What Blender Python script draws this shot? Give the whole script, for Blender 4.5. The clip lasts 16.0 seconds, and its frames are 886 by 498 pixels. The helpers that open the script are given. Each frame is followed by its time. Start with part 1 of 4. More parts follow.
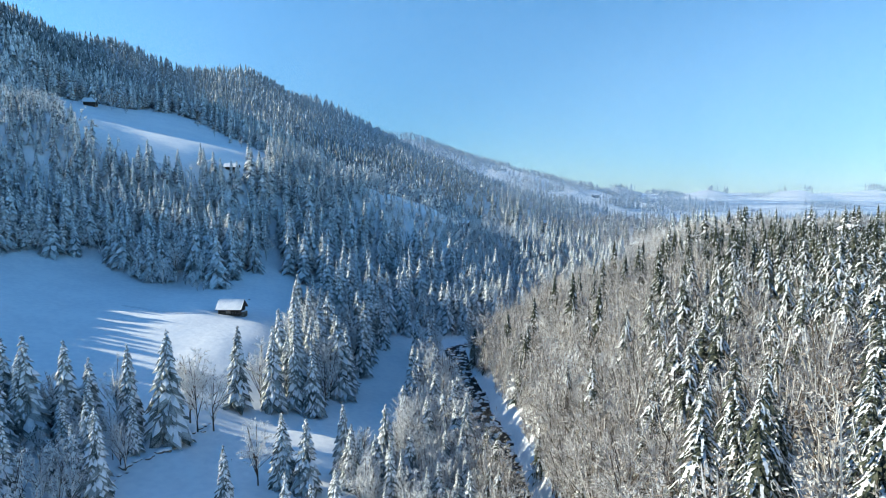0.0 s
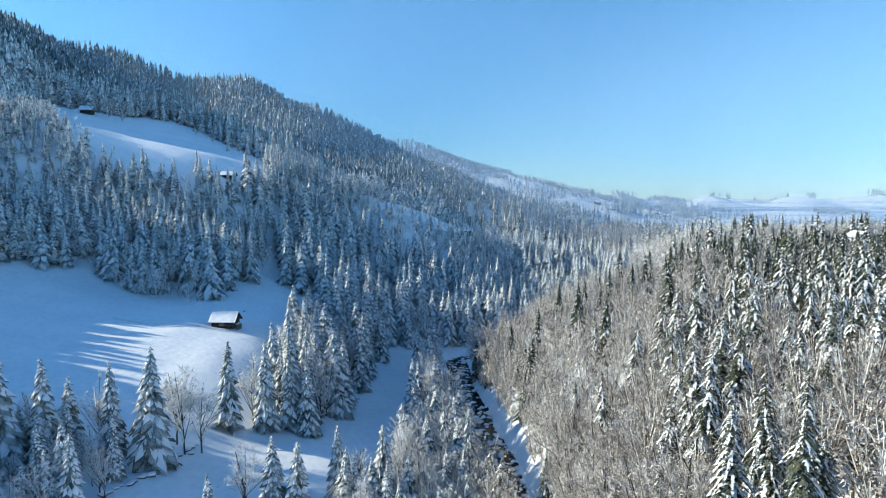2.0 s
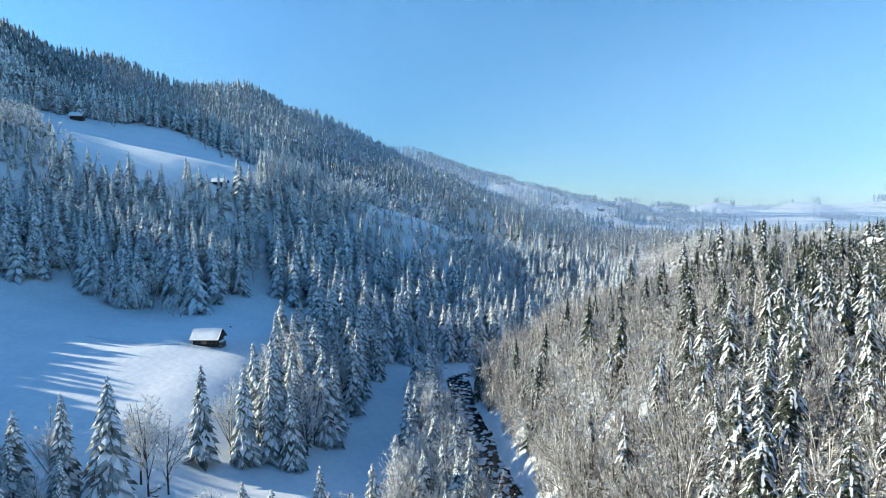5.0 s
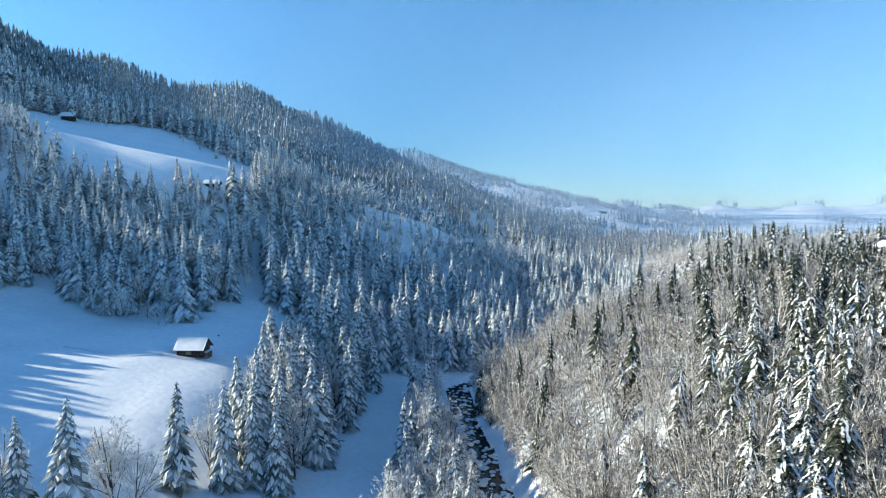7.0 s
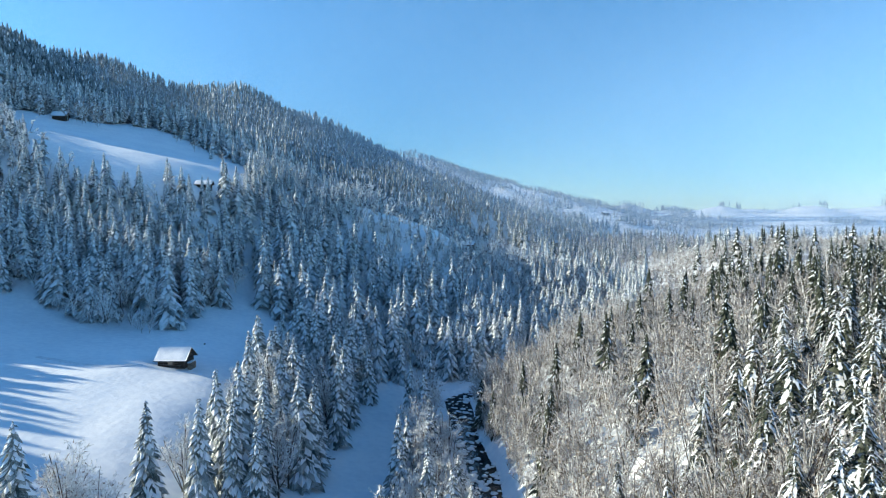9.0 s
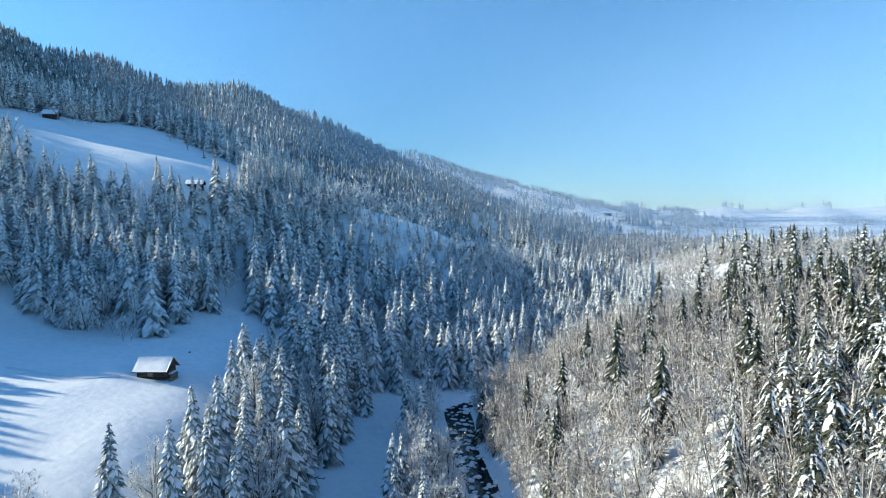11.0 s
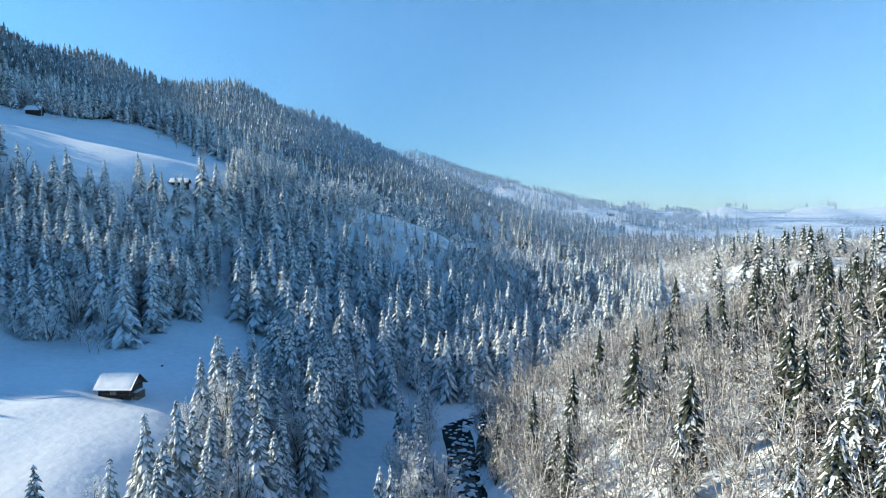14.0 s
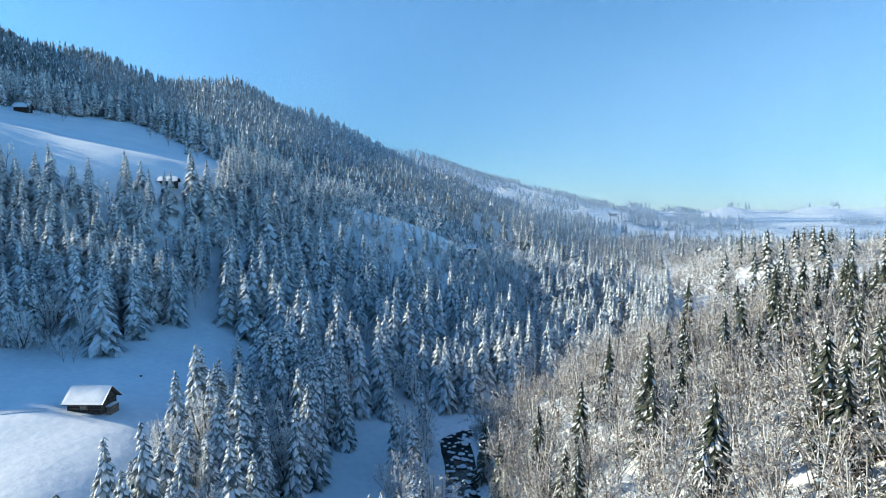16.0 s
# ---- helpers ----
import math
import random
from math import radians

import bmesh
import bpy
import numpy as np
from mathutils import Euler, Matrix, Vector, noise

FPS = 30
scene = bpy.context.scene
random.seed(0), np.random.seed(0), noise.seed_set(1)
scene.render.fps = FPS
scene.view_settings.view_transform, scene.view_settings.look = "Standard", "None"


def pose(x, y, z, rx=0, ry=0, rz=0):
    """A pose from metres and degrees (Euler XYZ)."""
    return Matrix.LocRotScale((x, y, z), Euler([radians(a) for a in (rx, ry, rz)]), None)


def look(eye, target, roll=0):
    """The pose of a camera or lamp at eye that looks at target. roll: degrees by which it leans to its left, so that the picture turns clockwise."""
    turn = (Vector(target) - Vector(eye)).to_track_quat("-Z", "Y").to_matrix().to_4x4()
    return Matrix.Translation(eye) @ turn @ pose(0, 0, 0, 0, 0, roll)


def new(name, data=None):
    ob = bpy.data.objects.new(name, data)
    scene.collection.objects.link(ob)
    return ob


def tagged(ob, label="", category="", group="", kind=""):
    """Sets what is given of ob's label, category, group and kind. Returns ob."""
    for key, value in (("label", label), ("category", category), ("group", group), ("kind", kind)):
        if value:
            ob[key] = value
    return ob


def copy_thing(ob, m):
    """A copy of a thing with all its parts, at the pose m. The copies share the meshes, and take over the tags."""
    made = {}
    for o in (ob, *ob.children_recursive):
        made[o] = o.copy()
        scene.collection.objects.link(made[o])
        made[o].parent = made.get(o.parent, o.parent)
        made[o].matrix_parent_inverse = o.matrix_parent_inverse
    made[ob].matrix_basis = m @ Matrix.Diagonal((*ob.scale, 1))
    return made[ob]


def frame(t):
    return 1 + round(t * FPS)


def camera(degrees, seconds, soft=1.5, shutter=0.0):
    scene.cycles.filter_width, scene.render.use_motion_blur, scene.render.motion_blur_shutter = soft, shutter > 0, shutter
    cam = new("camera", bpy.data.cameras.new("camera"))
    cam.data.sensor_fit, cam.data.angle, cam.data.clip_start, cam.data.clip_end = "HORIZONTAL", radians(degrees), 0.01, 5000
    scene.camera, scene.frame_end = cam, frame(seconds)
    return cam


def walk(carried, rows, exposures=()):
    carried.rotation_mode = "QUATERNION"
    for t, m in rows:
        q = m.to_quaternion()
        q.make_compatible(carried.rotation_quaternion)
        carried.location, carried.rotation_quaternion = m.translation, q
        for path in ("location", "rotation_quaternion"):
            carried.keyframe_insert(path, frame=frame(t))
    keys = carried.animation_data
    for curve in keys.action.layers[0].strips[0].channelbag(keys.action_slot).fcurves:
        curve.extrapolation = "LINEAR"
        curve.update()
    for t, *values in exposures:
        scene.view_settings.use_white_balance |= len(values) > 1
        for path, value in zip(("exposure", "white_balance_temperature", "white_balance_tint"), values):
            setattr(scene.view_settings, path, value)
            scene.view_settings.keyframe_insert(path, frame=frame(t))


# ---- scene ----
cam = camera(73.0, 16.0, soft=1.0)
METRES, EYE, TILT, LEAN, TURN = 85.0, 60.0, -5.3, 0.0, 0.0
ROWS = [
    (0.0, 0.0, 0.0, 0.0, 0.0, 0.0, 0.0),
    (0.5, 0.0007, 0.0173, 0.0021, 0.03, 0.19, 0.06),
    (1.0, 0.0016, 0.0374, 0.0043, 0.07, 0.37, 0.13),
    (1.5, 0.0027, 0.0598, 0.0069, 0.11, 0.54, 0.19),
    (2.0, 0.0037, 0.0842, 0.0097, 0.14, 0.7, 0.22),
    (2.5, 0.0054, 0.1113, 0.0128, 0.19, 0.83, 0.27),
    (3.0, 0.0068, 0.1399, 0.016, 0.22, 0.96, 0.33),
    (3.5, 0.0084, 0.1699, 0.0187, 0.25, 1.1, 0.35),
    (4.0, 0.0104, 0.2008, 0.0217, 0.28, 1.21, 0.37),
    (6.5, 0.0192, 0.3642, 0.0365, 0.43, 1.55, 0.44),
    (7.0, 0.0212, 0.3974, 0.0393, 0.45, 1.6, 0.43),
    (7.5, 0.0236, 0.4308, 0.0422, 0.47, 1.64, 0.44),
    (8.0, 0.0258, 0.4638, 0.0452, 0.5, 1.68, 0.44),
    (8.5, 0.0278, 0.4968, 0.048, 0.53, 1.73, 0.44),
    (9.0, 0.0307, 0.5304, 0.0502, 0.58, 1.78, 0.42),
    (11.5, 0.0405, 0.6957, 0.0661, 0.7, 1.83, 0.45),
    (12.0, 0.0425, 0.7292, 0.0689, 0.71, 1.85, 0.45),
    (12.5, 0.044, 0.7625, 0.0717, 0.73, 1.84, 0.43),
    (13.0, 0.0459, 0.796, 0.0744, 0.75, 1.86, 0.41),
    (13.5, 0.0473, 0.8291, 0.0775, 0.77, 1.85, 0.41),
    (14.0, 0.0489, 0.862, 0.0804, 0.78, 1.85, 0.41),
    (14.5, 0.0501, 0.8947, 0.0836, 0.79, 1.84, 0.41),
    (15.0, 0.0524, 0.9283, 0.0861, 0.82, 1.86, 0.4),
    (15.5, 0.054, 0.9613, 0.0891, 0.84, 1.85, 0.41),
    (16.0, 0.0554, 0.9941, 0.0918, 0.84, 1.85, 0.39),
]
walk(cam, [(t, pose(0, 0, EYE, TILT, LEAN, TURN) @ pose(METRES * x, METRES * y, METRES * z, 90 + pitch, roll, yaw)) for t, x, y, z, yaw, pitch, roll in ROWS],
     exposures=[(0.0, 0.66, 5900, -11), (16.0, 0.66, 5900, -11)])

# ---- light: low winter sun from beyond the left-hand mountain, clear sky ----
SUN_EL, SUN_AHEAD = 23.5, 5.0
sun_dir = Vector((-math.cos(radians(SUN_EL)) * math.cos(radians(SUN_AHEAD)),
                  math.cos(radians(SUN_EL)) * math.sin(radians(SUN_AHEAD)), math.sin(radians(SUN_EL))))
sun = new("sun", bpy.data.lights.new("sun", "SUN"))
sun.data.energy, sun.data.angle, sun.data.color = 5.0, radians(0.55), (1.0, 0.81, 0.65)
sun.matrix_world = look(sun_dir * 900, (0, 0, 0))

world = bpy.data.worlds.new("winter_sky")
scene.world = world
world.use_nodes = True
wn = world.node_tree.nodes
sky = wn.new("ShaderNodeTexSky")
sky.sky_type, sky.sun_disc = "NISHITA", False
sky.sun_elevation, sky.sun_rotation = radians(SUN_EL), math.atan2(sun_dir.x, sun_dir.y)
sky.altitude, sky.air_density, sky.dust_density, sky.ozone_density = 900, 1.0, 0.15, 6.0
world.node_tree.links.new(sky.outputs[0], wn["Background"].inputs[0])
wn["Background"].inputs[1].default_value = 0.14


# ---- materials ----
def material(name, low, high, scale=1.0, detail=6.0, rough=0.8, bump=0.0, bump_scale=None, spread=0.0, island=False, fine=None):
    """Colour between low and high by noise at two scales, with fine relief and a spread from piece to piece."""
    m = bpy.data.materials.new(name)
    m.use_nodes = True
    t, n = m.node_tree, m.node_tree.nodes
    b = n["Principled BSDF"]
    co = n.new("ShaderNodeTexCoord")
    geo = n.new("ShaderNodeNewGeometry")
    info = n.new("ShaderNodeObjectInfo")
    big = n.new("ShaderNodeTexNoise")
    big.inputs["Scale"].default_value, big.inputs["Detail"].default_value = scale, detail
    t.links.new(geo.outputs["Position"], big.inputs["Vector"])
    small = n.new("ShaderNodeTexNoise")
    small.inputs["Scale"].default_value, small.inputs["Detail"].default_value = fine or scale * 9, 4
    t.links.new(geo.outputs["Position"], small.inputs["Vector"])
    add = n.new("ShaderNodeMath")
    add.operation = "ADD"
    t.links.new(big.outputs[0], add.inputs[0])
    t.links.new(small.outputs[0], add.inputs[1])
    off = n.new("ShaderNodeMath")
    off.operation = "MULTIPLY_ADD"
    t.links.new(geo.outputs["Random Per Island"] if island else info.outputs["Random"], off.inputs[0])
    off.inputs[1].default_value, off.inputs[2].default_value = spread, -0.5 - spread / 2
    tot = n.new("ShaderNodeMath")
    tot.operation = "ADD"
    t.links.new(add.outputs[0], tot.inputs[0])
    t.links.new(off.outputs[0], tot.inputs[1])
    ramp = n.new("ShaderNodeValToRGB")
    ramp.color_ramp.elements[0].position, ramp.color_ramp.elements[1].position = 0.3, 0.7
    ramp.color_ramp.elements[0].color, ramp.color_ramp.elements[1].color = (*low, 1), (*high, 1)
    t.links.new(tot.outputs[0], ramp.inputs[0])
    t.links.new(ramp.outputs[0], b.inputs["Base Color"])
    b.inputs["Roughness"].default_value = rough
    b.inputs["Specular IOR Level"].default_value = 0.25
    if bump:
        bn = n.new("ShaderNodeBump")
        bn.inputs["Strength"].default_value, bn.inputs["Distance"].default_value = 0.6, bump
        tex = n.new("ShaderNodeTexNoise")
        tex.inputs["Scale"].default_value, tex.inputs["Detail"].default_value = bump_scale or scale * 4, 5
        t.links.new(geo.outputs["Position"], tex.inputs["Vector"])
        t.links.new(tex.outputs[0], bn.inputs["Height"])
        t.links.new(bn.outputs[0], b.inputs["Normal"])
    return m


SNOW = material("snow", (0.80, 0.82, 0.86), (0.90, 0.91, 0.93), 0.06, 6, 0.7, 0.25, 0.5)
TREE_SNOW = material("tree_snow", (0.74, 0.76, 0.80), (0.90, 0.90, 0.92), 0.5, 4, 0.75, island=True, spread=0.3)
NEEDLES = material("spruce_needles", (0.022, 0.030, 0.020), (0.105, 0.11, 0.08), 0.4, 5, 0.8, island=True, spread=0.5, fine=6)
# hoar frost lies on the needles all over the cold slopes
FROSTED_NEEDLES = material("frosted_needles", (0.12, 0.145, 0.155), (0.70, 0.73, 0.74), 0.4, 5, 0.8, island=True, spread=0.35, fine=6)
RIMED_NEEDLES = material("rimed_needles", (0.055, 0.07, 0.066), (0.42, 0.445, 0.44), 0.4, 5, 0.8, island=True, spread=0.35, fine=6)
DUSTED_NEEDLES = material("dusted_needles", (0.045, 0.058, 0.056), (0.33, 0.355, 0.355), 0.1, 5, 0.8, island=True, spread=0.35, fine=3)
FROST = material("frosted_twigs", (0.36, 0.34, 0.325), (0.74, 0.725, 0.71), 0.12, 5, 0.85, island=True, spread=0.6, fine=2)
HOAR = material("hoar_frost", (0.60, 0.60, 0.60), (0.88, 0.88, 0.88), 0.3, 5, 0.85, island=True, spread=0.5, fine=3)
TWIG = material("bare_twigs", (0.15, 0.12, 0.10), (0.38, 0.325, 0.28), 0.3, 5, 0.85, island=True, spread=0.5)
BARK = material("bark", (0.035, 0.028, 0.022), (0.12, 0.095, 0.075), 1.5, 6, 0.9, 0.03, 8)
WATER = material("river_water", (0.006, 0.010, 0.013), (0.02, 0.03, 0.035), 0.5, 4, 0.12, 0.05, 1.5)
ROCK = material("river_rock", (0.06, 0.055, 0.05), (0.2, 0.18, 0.16), 1.0, 6, 0.85, 0.1, 3)
OLD_WOOD = material("weathered_wood", (0.03, 0.025, 0.021), (0.13, 0.105, 0.085), 1.2, 7, 0.85, 0.02, 12, spread=0.5)
PALE_WOOD = material("sawn_wood", (0.15, 0.125, 0.10), (0.34, 0.285, 0.23), 1.2, 7, 0.85, 0.02, 12, spread=0.5)

# ---- terrain ----
COLS = np.array([-320, -200, -130, -85, -62, -50, -25, -8, 9, 25, 45, 75, 120, 220.0])
STATIONS = np.array([40, 130, 210, 265, 300, 340, 450, 560.0])
# first column's near rows lie out of view, raised to shade the hut's field
SECTIONS = np.array([
    [95, 54, 21, 10, 6, 4, 0, -4, 2, 18, 26, 30, 32, 34],
    [95, 50, 18, 8, 4.5, 2, -2, -6, -9.5, -3, 13, 26, 31, 33],
    [70, 38, 21, 16, 11, 4, -6, -8, -10, -3, 8, 18, 26, 27],
    [132, 45, 23, 18, 11, 5, -4, -8, -10, -5, 6, 15, 24, 21],
    [128, 52, 36, 21, 12, 8, 0, -5, -8, -9, -7, -2, 13, 19],
    [122, 86, 64, 31, 22, 18, 10, 5, -1, -6, -10, -11, 2, 22],
    [134, 104, 87, 70, 65, 61, 54, 48, 38, 31, 24, 15, 5, 29],
    [150, 122, 88, 60, 48, 42, 32, 24, 18, 12, 6, 0, -6, 20.0]])
# crests as (east, north, height): the wooded mountain with its spur, and the rolling ridge behind it
MOUNTAIN = np.array([(-1500, 700, 480), (-1000, 850, 440), (-670, 900, 338), (-580, 910, 290), (-490, 920, 277), (-400, 930, 241), (-350, 930, 237),
                     (-300, 930, 240), (-255, 985, 210), (-225, 1060, 214), (-165, 1100, 190), (-99, 1120, 152), (18, 1150, 92), (126, 1150, 30), (345, 1150, -12)], float)
RIDGE = np.array([(-500, 1700, 250), (-215, 1700, 226), (-87, 1700, 220), (27, 1800, 180), (172, 1900, 152), (418, 2050, 96), (656, 2200, 83), (922, 2350, 58)], float)
# rounded knolls in the far valley: east, north, radius, height
KNOLLS = ((853, 1945, 110, 48), (1130, 1900, 120, 44), (1420, 2000, 160, 50), (700, 1700, 130, 34), (560, 1350, 110, 22), (980, 1600, 140, 24))


def hermite(xs, ys, x):
    """Smooth monotone-ish curve through stations, along the last axis of ys."""
    x = np.clip(x, xs[0], xs[-1])
    i = np.clip(np.searchsorted(xs, x) - 1, 0, len(xs) - 2)
    slope = np.gradient(ys, xs, axis=-1)
    hseg = xs[i + 1] - xs[i]
    s = (x - xs[i]) / hseg
    a, b, c, d = 2 * s**3 - 3 * s**2 + 1, s**3 - 2 * s**2 + s, -2 * s**3 + 3 * s**2, s**3 - s**2
    return a * ys[..., i] + b * hseg * slope[..., i] + c * ys[..., i + 1] + d * hseg * slope[..., i + 1]


def bumps(x, y, size, seed):
    """Cheap smooth noise: a few crossed waves."""
    r = np.random.RandomState(seed)
    z = 0
    for _ in range(7):
        a, p, f = r.uniform(0, 6.283), r.uniform(0, 6.283), r.uniform(0.6, 1.7) * 6.283 / size
        z = z + np.sin((x * np.cos(a) + y * np.sin(a)) * f + p + 0.8 * np.sin((y * np.cos(a) - x * np.sin(a)) * f * 0.7 + p))
    return z / 7


def step(a, b, x):
    s = np.clip((x - a) / (b - a), 0, 1)
    return s * s * (3 - 2 * s)


def crest(x, y, line, fall, steep):
    best = np.full(np.shape(x), -400.0)
    for (x0, y0, z0), (x1, y1, z1) in zip(line[:-1], line[1:]):
        dx, dy = x1 - x0, y1 - y0
        s = np.clip(((x - x0) * dx + (y - y0) * dy) / (dx * dx + dy * dy), 0, 1)
        d = np.hypot(x - x0 - s * dx, y - y0 - s * dy)
        rough = step(30, 200, d) * (12 * bumps(x, y, 230, 5) + 5 * bumps(x, y, 90, 6))
        best = np.maximum(best, z0 + s * (z1 - z0) - fall * d - steep * (1 - np.exp(-np.sqrt(d * d + 64) / 150 + 0.053)) + rough)
    return best


def mountain(x, y):
    return crest(x, y, MOUNTAIN, 0.37, 42)


def ridge(x, y):
    return crest(x, y, RIDGE, 0.25, 30)


def river_x(y):
    line = np.interp(y, (60, 100, 150, 175, 200, 217, 240, 265), (19, 18.5, 17.5, 15.5, 12.3, 9.8, 7.0, 5.6))
    return line + 0.6 * np.sin(y / 6.3) + 0.9 * np.clip(y - 268, 0, 200)


def ground_z(x, y):
    x, y = np.broadcast_arrays(np.asarray(x, float), np.asarray(y, float))
    shape = x.shape
    x, y = x.ravel(), y.ravel()
    rows = hermite(COLS, SECTIONS, x)
    k = np.clip(y, STATIONS[0], STATIONS[-1])
    i = np.clip(np.searchsorted(STATIONS, k) - 1, 0, len(STATIONS) - 2)
    grad = np.gradient(rows, STATIONS, axis=0)
    idx = np.arange(len(x))
    hs = STATIONS[i + 1] - STATIONS[i]
    s = (k - STATIONS[i]) / hs
    near = ((2 * s**3 - 3 * s**2 + 1) * rows[i, idx] + (s**3 - 2 * s**2 + s) * hs * grad[i, idx]
            + (-2 * s**3 + 3 * s**2) * rows[i + 1, idx] + (s**3 - s**2) * hs * grad[i + 1, idx])
    # steeper rise past y 380 is added, largely out of view, shading the high meadow
    near = near + np.clip(-320 - x, 0, 900) * 0.2 + np.clip(-320 - x, 0, 130) * 0.5 * step(380, 430, y) + np.clip(x - 220, 0, 4000) * 0.004
    # open country beyond: a broad valley with low swells, rising to far hills
    far = 4 + 8 * bumps(x, y, 420, 11) + 12 * step(850, 1200, y) * bumps(x, y, 210, 14) + 46 * step(1500, 2500, y) + 20 * step(900, 2000, y) * bumps(x, y, 420, 12)
    far = far + 17 * np.exp(-((x - 235) / 95) ** 2 - ((y - 690) / 110) ** 2)
    for kx, ky, kr, kh in KNOLLS:
        far = far + kh * np.exp(-((x - kx) ** 2 + (y - ky) ** 2) / kr ** 2)
    z = near + (far - near) * step(520, 700, y - 160 * step(-80, -220, x))
    m = np.maximum(mountain(x, y), ridge(x, y))
    w = step(380, 560, y)
    soft = np.maximum(z, m) + 3 * np.exp(-np.abs(z - m) / 8)
    z = z + (soft - z) * w
    bed = np.exp(-((x - river_x(y)) / 5.0) ** 4) * step(40, 70, y) * step(330, 290, y)
    z = z + (-11.3 - z) * bed
    z = z + 0.35 * bumps(x, y, 28, 3) + 0.12 * bumps(x, y, 9, 4)
    return z.reshape(shape)


def fill(name, verts, tris, slots=None, mats=(), smooth=False):
    """A mesh object's data from arrays of corners and triangles."""
    me = bpy.data.meshes.new(name)
    verts, tris = np.asarray(verts, np.float32), np.asarray(tris, np.int32)
    me.vertices.add(len(verts))
    me.vertices.foreach_set("co", verts.ravel())
    me.loops.add(tris.size)
    me.loops.foreach_set("vertex_index", tris.ravel())
    me.polygons.add(len(tris))
    me.polygons.foreach_set("loop_start", np.arange(0, tris.size, 3, dtype=np.int32))
    for mt in mats:
        me.materials.append(mt)
    if slots is not None:
        me.polygons.foreach_set("material_index", np.asarray(slots, np.int32))
    me.polygons.foreach_set("use_smooth", np.full(len(tris), smooth))
    me.update(calc_edges=True)
    return me


def stretch(core0, core1, pitch, low, high):
    mid = list(np.arange(core0, core1 + 0.1, pitch))
    out, s, v = [], pitch, mid[-1]
    while v < high:
        s *= 1.07
        v += s
        out.append(v)
    back, s, v = [], pitch, mid[0]
    while v > low:
        s *= 1.09
        v -= s
        back.append(v)
    return np.array(back[::-1] + mid + out)


gx, gy = stretch(-180, 160, 2.5, -2600, 4000), stretch(20, 420, 2.5, -900, 4600)
X, Y = np.meshgrid(gx, gy)
Z = ground_z(X, Y)
nx, ny = len(gx), len(gy)
q = (np.arange(ny - 1)[:, None] * nx + np.arange(nx - 1)[None, :]).ravel()
tris = np.concatenate([np.stack([q, q + 1, q + nx + 1], 1), np.stack([q, q + nx + 1, q + nx], 1)])
ground = new("ground", fill("ground", np.stack([X.ravel(), Y.ravel(), Z.ravel()], 1), tris, mats=[SNOW], smooth=True))
tagged(ground, "snow-covered valley floor, meadows and mountain slopes", "ground", kind="structure")


# ---- trees ----
def frond_tree(h, whorls, arms, segs, rng, reach=0.15, bare=0.12, snow=0.8):
    """A snow-laden spruce crown: drooping boughs in whorls, each a ragged roof-shaped spray with a snow pad on it."""
    V, T, S = [], [], []

    def flat(line, width, slot):
        base = len(V)
        for (p, side), w in zip(line, width):
            V.append(p + side * w - np.array((0, 0, 0.3 * w)))
            V.append(p - side * w - np.array((0, 0, 0.3 * w)))
        for k in range(len(line) - 1):
            a = base + 2 * k
            T.append((a, a + 2, a + 3)), S.append(slot)
            T.append((a, a + 3, a + 1)), S.append(slot)

    for wi in range(whorls):
        f = (wi + 0.3) / whorls
        z0 = h * (bare + (0.985 - bare) * f)
        length = h * reach * (1 - f) ** 0.8 + 0.25
        n = max(3, round(arms * (1 - 0.45 * f)))
        turn = rng.uniform(0, 6.28)
        for k in range(n):
            a = turn + 6.283 * k / n + rng.uniform(-0.35, 0.35)
            L = length * rng.uniform(0.65, 1.2)
            out, side = np.array((math.cos(a), math.sin(a), 0)), np.array((-math.sin(a), math.cos(a), 0))
            droop, zj = rng.uniform(0.65, 1.15), z0 + rng.uniform(-0.4, 0.4) * h / whorls
            W = L * rng.uniform(0.15, 0.25) * (0.8, 1.5, 1.15, 0.9, 0.72, 0.6)[segs]
            line = []
            for j in range(segs + 1):
                u = j / segs
                p = out * L * u + np.array((0, 0, zj + L * (0.15 * u - droop * u * u)))
                line.append((p + rng.uniform(-0.05, 0.05, 3) * L, side))
            snowy = rng.uniform() < snow
            lift = np.array((0, 0, 0.04 * L + 0.06))
            # herringbone of drooping side sprays, with snow lying on them
            for j in range(1, segs + 1):
                p, q = line[j][0], line[j - 1][0]
                u = j / segs
                span = W * 2.4 * (1.15 - 0.75 * u)
                for sg in (-1, 1):
                    tip = q + (p - q) * 0.6 + side * sg * span * rng.uniform(0.7, 1.3) + out * span * 0.35 - np.array((0, 0, span * rng.uniform(0.25, 0.75)))
                    b0 = len(V)
                    V.extend((q, p, tip))
                    T.append((b0, b0 + 1, b0 + 2)), S.append(0)
                    if snowy and rng.uniform() < 0.8:
                        k = rng.uniform(0.55, 0.95)
                        b0 = len(V)
                        V.extend((q + lift, p + lift * 0.8, q + (tip - q) * k + lift))
                        T.append((b0, b0 + 1, b0 + 2)), S.append(1)
            end, last = line[-1][0], line[-2][0]
            b0 = len(V)
            V.extend((end + side * 0.1 * L, end - side * 0.1 * L, end + (end - last) * 0.6))
            T.append((b0, b0 + 1, b0 + 2)), S.append(1 if snowy and rng.uniform() < 0.5 else 0)
            if snowy:
                flat([(p + lift * 1.3, sd) for p, sd in line], [W * rng.uniform(0.35, 0.8) * (0.5 if j == segs else 1) for j in range(segs + 1)], 1)
    return np.array(V), np.array(T), np.array(S)


